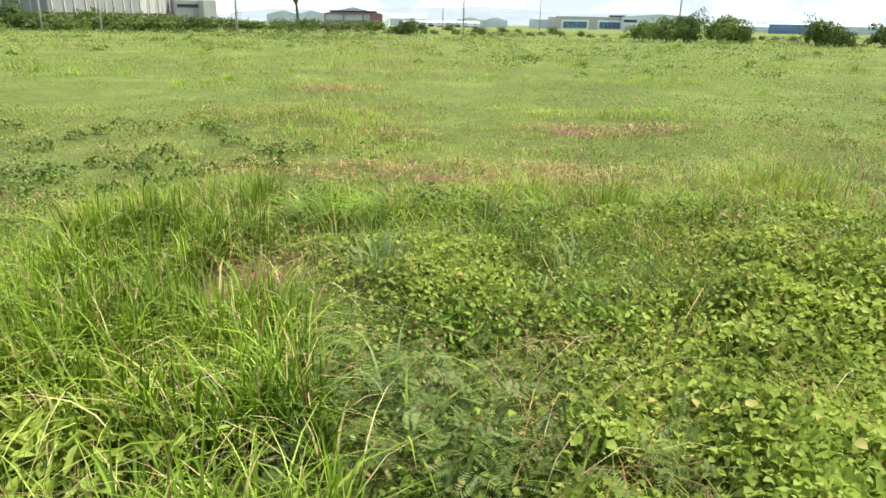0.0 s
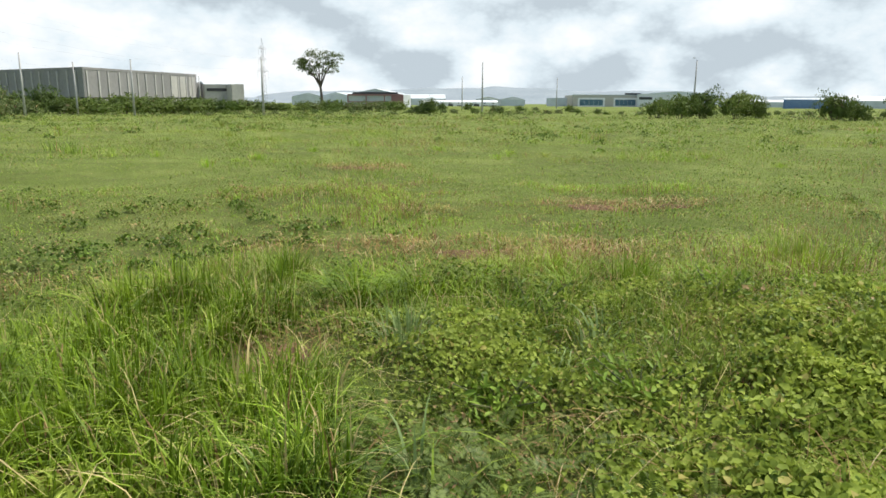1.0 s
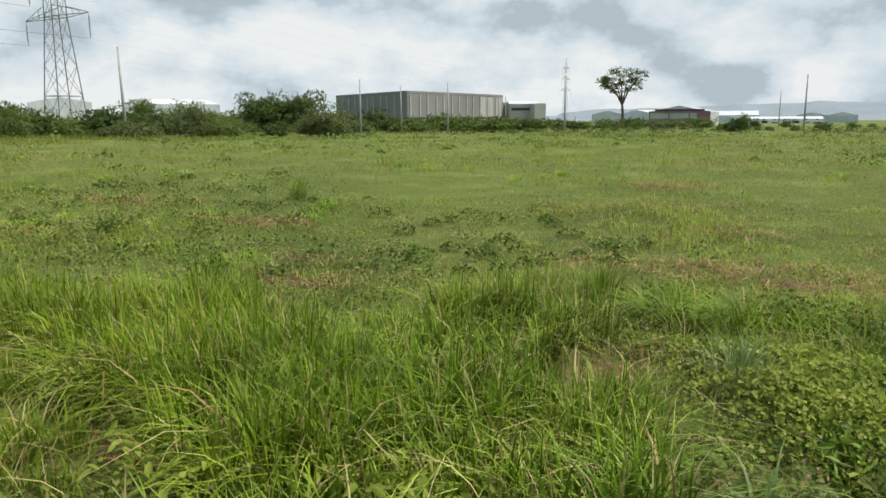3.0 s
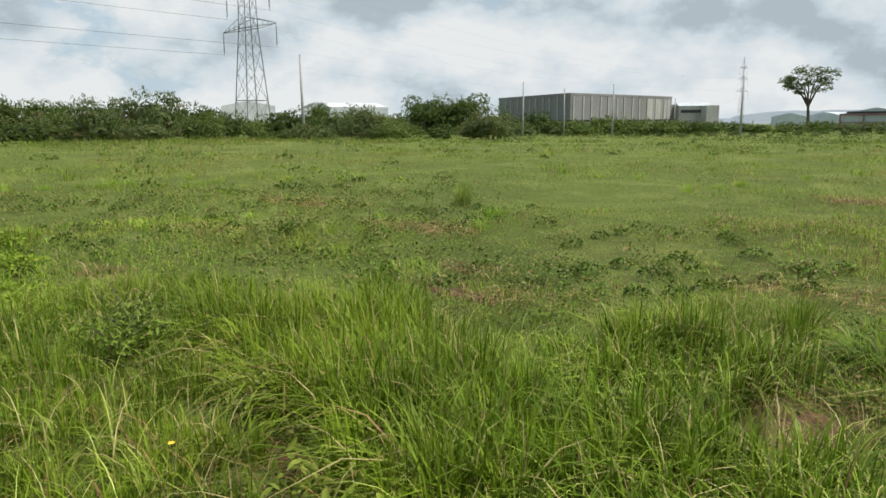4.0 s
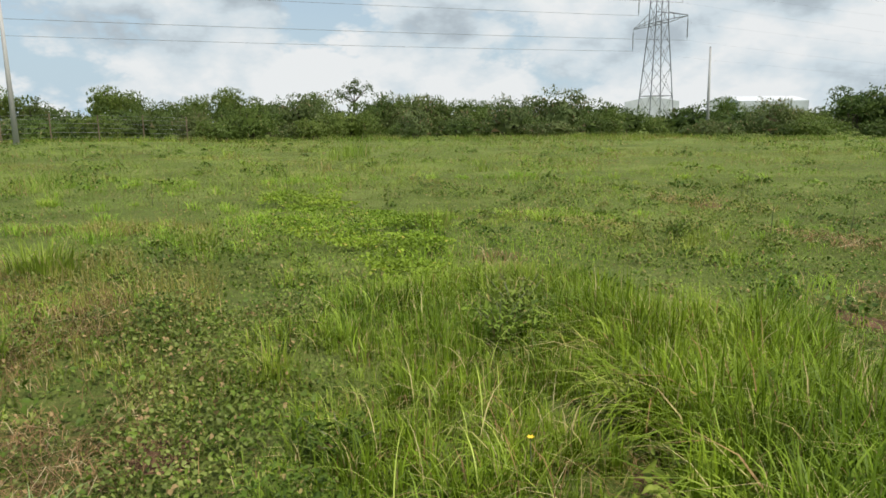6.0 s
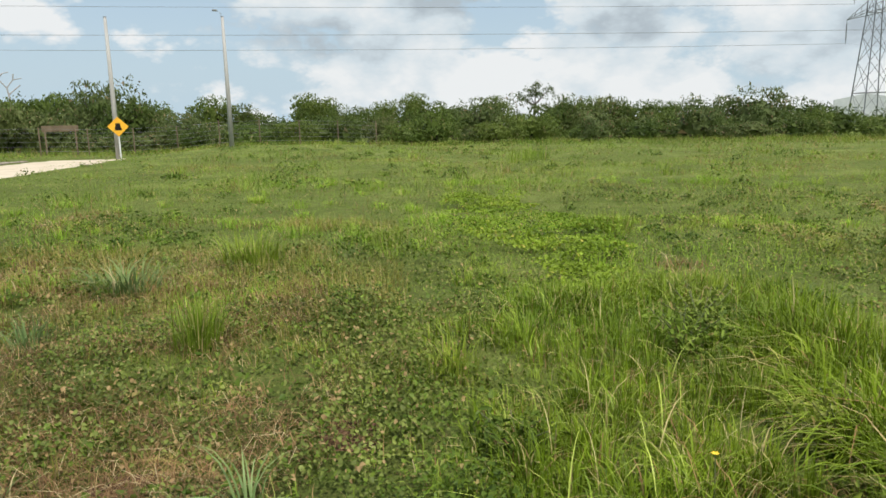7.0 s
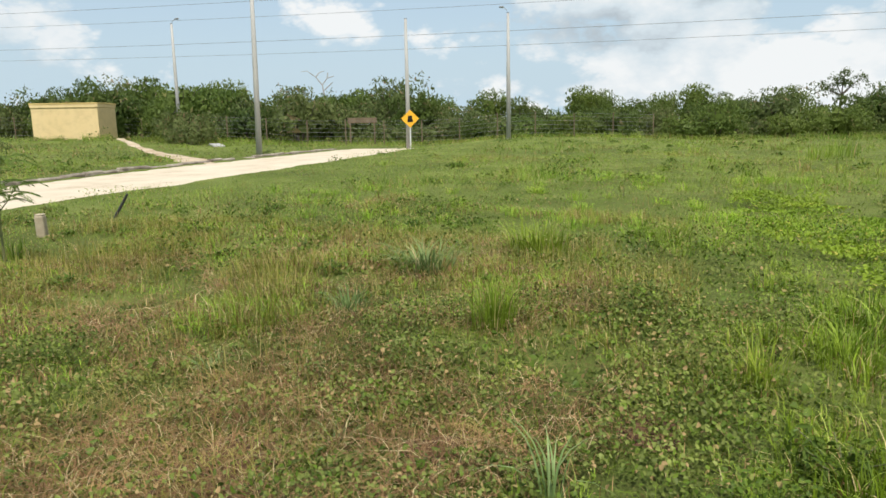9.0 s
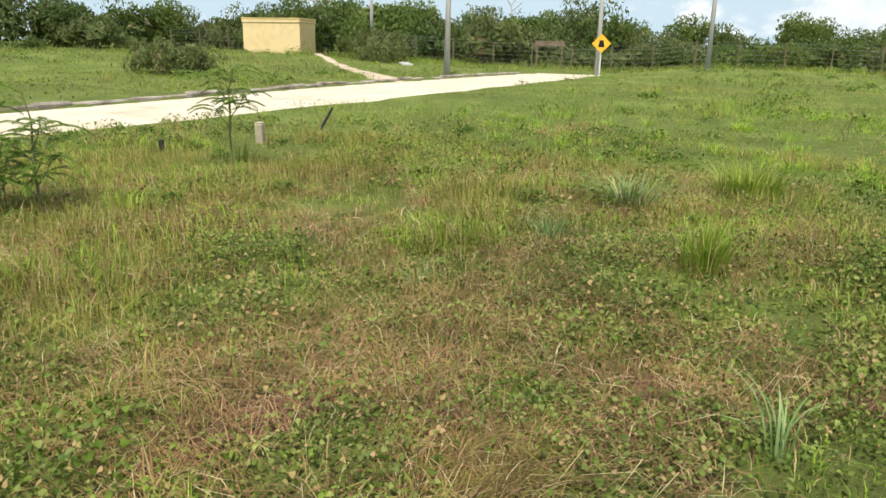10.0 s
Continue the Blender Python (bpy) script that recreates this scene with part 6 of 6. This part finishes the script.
def shed(a0, a1, r0, r1, deep, eave, ridge, base, walls, roof, label, name="shed", gable=True, category="building"):
    """A far hall seen from angle a0 to a1: four walls and a ridged roof; gable: the ridge runs away from the viewer."""
    ob = thing(name, label, category, "far buildings")
    p, q = Vector((*at_angle(a0, r0), 0)), Vector((*at_angle(a1, r1), 0))
    away = Vector((-(q - p).y, (q - p).x, 0)).normalized()
    if away.dot(p) < 0:
        away = -away
    c = [p, q, q + away * deep, p + away * deep]
    for i in range(4):
        part("wall", wall_strip(bmesh.new(), c[i], c[(i + 1) % 4], base, eave, 0.3), walls, ob)
    bm = bmesh.new()
    if gable:
        m0, m1 = (p + q) / 2, (p + q) / 2 + away * deep
        l0, l1, r0_, r1_, t0, t1 = [bm.verts.new(v) for v in ((p.x, p.y, eave), (c[3].x, c[3].y, eave), (q.x, q.y, eave), (c[2].x, c[2].y, eave), (m0.x, m0.y, ridge), (m1.x, m1.y, ridge))]
        for f in ((l0, t0, t1, l1), (t0, r0_, r1_, t1), (l0, r0_, t0), (l1, t1, r1_)):
            bm.faces.new(f)
    else:
        m0, m1 = p + away * deep / 2, q + away * deep / 2
        l0, l1, r0_, r1_, t0, t1 = [bm.verts.new(v) for v in ((p.x, p.y, eave), (q.x, q.y, eave), (c[3].x, c[3].y, eave), (c[2].x, c[2].y, eave), (m0.x, m0.y, ridge), (m1.x, m1.y, ridge))]
        for f in ((l0, l1, t1, t0), (t0, t1, r1_, r0_), (l0, t0, r0_), (l1, r1_, t1)):
            bm.faces.new(f)
    part("roof", bm, roof, ob)
    return ob, p, q, away


# annex beside the warehouse
shed(20.2, 19.6, 360, 362, 14, 8.4, 8.5, -2, "block_pale", "sheet_grey", "grey concrete block annex beside the warehouse")
ob, p, q, away = shed(19.6, 17.2, 350, 352, 20, 7.6, 9.2, -2, "block_pale", "sheet_hazy", "low pale-roofed concrete shed beside the warehouse", gable=False)
part("opening", wall_strip(bmesh.new(), p.lerp(q, 0.08), p.lerp(q, 0.92), 4.4, 5.8, 0.2, 0.06), "dark_opening", ob, "dark open strip in the wall")
shed(17.6, 16.7, 345, 347, 12, 7.6, 7.7, -2, "block_pale", "sheet_grey", "small grey concrete building beside the warehouse")

# open reddish shed
ob, p, q, away = shed(8.8, 4.45, 213, 210, 18, 2.6, 4.3, -2.2, "sheet_grey", "sheet_grey", "open-fronted grey shed with faded red frame and panels")
for k in range(4):
    a = p.lerp(q, k / 3)
    part("post", wall_strip(bmesh.new(), a, a + (q - p).normalized() * 0.3, -2.2, 2.6, 0.3, 0.35), "red_paint", ob)
part("fascia", wall_strip(bmesh.new(), p, q, 2.3, 2.75, 0.2, 0.4), "red_paint", ob)
part("upper_gap", wall_strip(bmesh.new(), p.lerp(q, 0.1), p.lerp(q, 0.92), 2.8, 3.3, 0.2, 0.22), "dark_opening", ob, "dark gap under the gable")
part("side_panel", wall_strip(bmesh.new(), p.lerp(q, 0.80), q, -2.2, 2.3, 0.15, 0.25), "red_paint", ob)
part("band", wall_strip(bmesh.new(), p, p.lerp(q, 0.8), 0.4, 0.65, 0.15, 0.25), "red_paint", ob)

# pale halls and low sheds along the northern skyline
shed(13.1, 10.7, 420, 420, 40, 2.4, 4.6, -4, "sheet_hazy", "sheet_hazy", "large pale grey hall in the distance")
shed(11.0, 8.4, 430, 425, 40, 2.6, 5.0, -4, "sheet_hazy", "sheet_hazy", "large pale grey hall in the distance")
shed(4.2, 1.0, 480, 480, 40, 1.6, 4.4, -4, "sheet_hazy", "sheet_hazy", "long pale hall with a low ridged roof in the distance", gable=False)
ob, p, q, away = shed(3.0, -3.2, 330, 330, 22, 0.0, 0.9, -3.5, "white_paint", "sheet_white", "long low white shed with dark openings", gable=False)
for k in range(9):
    a, b = p.lerp(q, k / 9 + 0.02), p.lerp(q, k / 9 + 0.085)
    part("opening", wall_strip(bmesh.new(), a, b, -3.0, -1.4 if k % 3 else -0.8, 0.2, 0.06), "dark_opening", ob)
    part("vent", wall_strip(bmesh.new(), a.lerp(b, 0.2), a.lerp(b, 0.6), -0.55, -0.2, 0.2, 0.05), "dark_opening", ob)
shed(-1.4, -3.4, 420, 420, 25, 1.3, 2.9, -4, "sheet_white", "sheet_white", "white hall with a bright ridged roof")
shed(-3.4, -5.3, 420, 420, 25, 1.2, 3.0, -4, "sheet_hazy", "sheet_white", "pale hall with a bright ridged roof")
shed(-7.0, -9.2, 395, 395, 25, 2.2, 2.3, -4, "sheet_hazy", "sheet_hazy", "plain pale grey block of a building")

# office building with framed blue windows
ob, p, q, away = shed(-9.0, -15.0, 380, 390, 22, 3.6, 3.7, -4.0, "beige_wall", "sheet_grey", "long beige industrial building with blue windows in white frames", "office_building", gable=False)
part("roof_band", wall_strip(bmesh.new(), p, q, 3.6, 4.0, 0.4, 0.15), "sheet_grey", ob)
part("raised_roof", wall_strip(bmesh.new(), p.lerp(q, 0.68), p.lerp(q, 0.86), 4.0, 4.9, 4.0, 0.1), "dark_opening", ob, "dark raised roof light")
for u0, u1 in ((0.07, 0.41), (0.52, 0.82)):
    w = part("window", wall_strip(bmesh.new(), p.lerp(q, u0), p.lerp(q, u1), -2.6, 2.4, 0.2, 0.14), "white_paint", ob, "wide white window surround")
    for k in range(5):
        a, b = p.lerp(q, u0 + 0.022 + (u1 - u0 - 0.044) * k / 5 + 0.001), p.lerp(q, u0 + 0.022 + (u1 - u0 - 0.044) * (k + 1) / 5 - 0.001)
        part("pane", wall_strip(bmesh.new(), a, b, -1.6, 1.5, 0.05, 0.2), "glass", w, "blue-grey glass pane")
ob, p, q, away = shed(-13.9, -19.6, 372, 372, 30, 4.2, 5.6, -4.0, "sheet_white", "sheet_hazy", "large white metal-clad hall with a shallow roof", "factory_hall", gable=True)
part("strip_window", wall_strip(bmesh.new(), p.lerp(q, 0.03), p.lerp(q, 0.2), 1.6, 2.8, 0.2, 0.05), "dark_opening", ob)
part("gate", wall_strip(bmesh.new(), p.lerp(q, 0.72), p.lerp(q, 0.86), -4.0, 1.0, 0.2, 0.05), "sheet_grey", ob)
shed(-24.2, -27.2, 300, 300, 20, 1.9, 2.3, -3.6, "blue_paint", "sheet_hazy", "blue-painted low industrial building", gable=False)
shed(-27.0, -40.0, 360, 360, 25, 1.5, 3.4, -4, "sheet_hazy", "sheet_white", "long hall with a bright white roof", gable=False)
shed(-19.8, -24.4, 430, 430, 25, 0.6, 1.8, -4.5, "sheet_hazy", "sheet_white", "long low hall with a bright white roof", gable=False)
# white halls behind the western bushes
shed(55.0, 51.0, 300, 300, 25, 7.6, 9.6, -2, "sheet_white", "sheet_white", "white hall with a ridged roof behind the bushes")
shed(49.0, 46.9, 300, 300, 25, 7.2, 9.2, -2, "sheet_white", "sheet_white", "white hall with a ridged roof behind the bushes")
shed(46.8, 42.2, 290, 300, 25, 7.0, 9.0, -2, "sheet_grey", "sheet_white", "grey hall with a bright white roof behind the bushes", gable=False)
shed(73.0, 72.0, 150, 150, 6, 4.6, 5.2, 0, "sheet_white", "sheet_white", "small white building half hidden by trees")
shed(90.2, 89.4, 120, 120, 4, 4.2, 4.6, 0, "sheet_white", "sheet_white", "small white building half hidden by trees")


# ---- distant hills ----
def hills(a0, a1, r, high, seed, label):
    n, rows = 90, 7
    u, v = np.meshgrid(np.linspace(0, 1, n), np.linspace(0, 1, rows), indexing="ij")
    a = np.radians(a0 + (a1 - a0) * u)
    ridge = high * (0.35 + 0.45 * value_noise(u * 9, u * 0, 1.0, seed) + 0.2 * value_noise(u * 30, u * 0, 1.0, seed + 1)) * np.sin(u * math.pi) ** 0.4
    rad = r + v * r * 0.25
    z = -20 + (ridge + 20) * np.sin(np.minimum(v * 1.15, 1) * math.pi / 2)
    i = np.arange((n - 1) * (rows - 1))
    q = (i // (rows - 1)) * rows + i % (rows - 1)
    vv = np.stack([(-np.sin(a) * rad).ravel(), (np.cos(a) * rad).ravel(), z.ravel()], 1)
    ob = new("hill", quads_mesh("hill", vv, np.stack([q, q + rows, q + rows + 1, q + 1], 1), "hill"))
    tagged(ob, label, "hills", kind="structure")


hills(-24, 16, 1900, 50, 3, "low wooded hills on the horizon, tinted blue-grey for haze")
hills(-48, -20, 1900, 22, 5, "low wooded hills on the horizon, tinted blue-grey for haze")
hills(14, 170, 1800, 13, 7, "low wooded hills on the horizon, tinted blue-grey for haze")
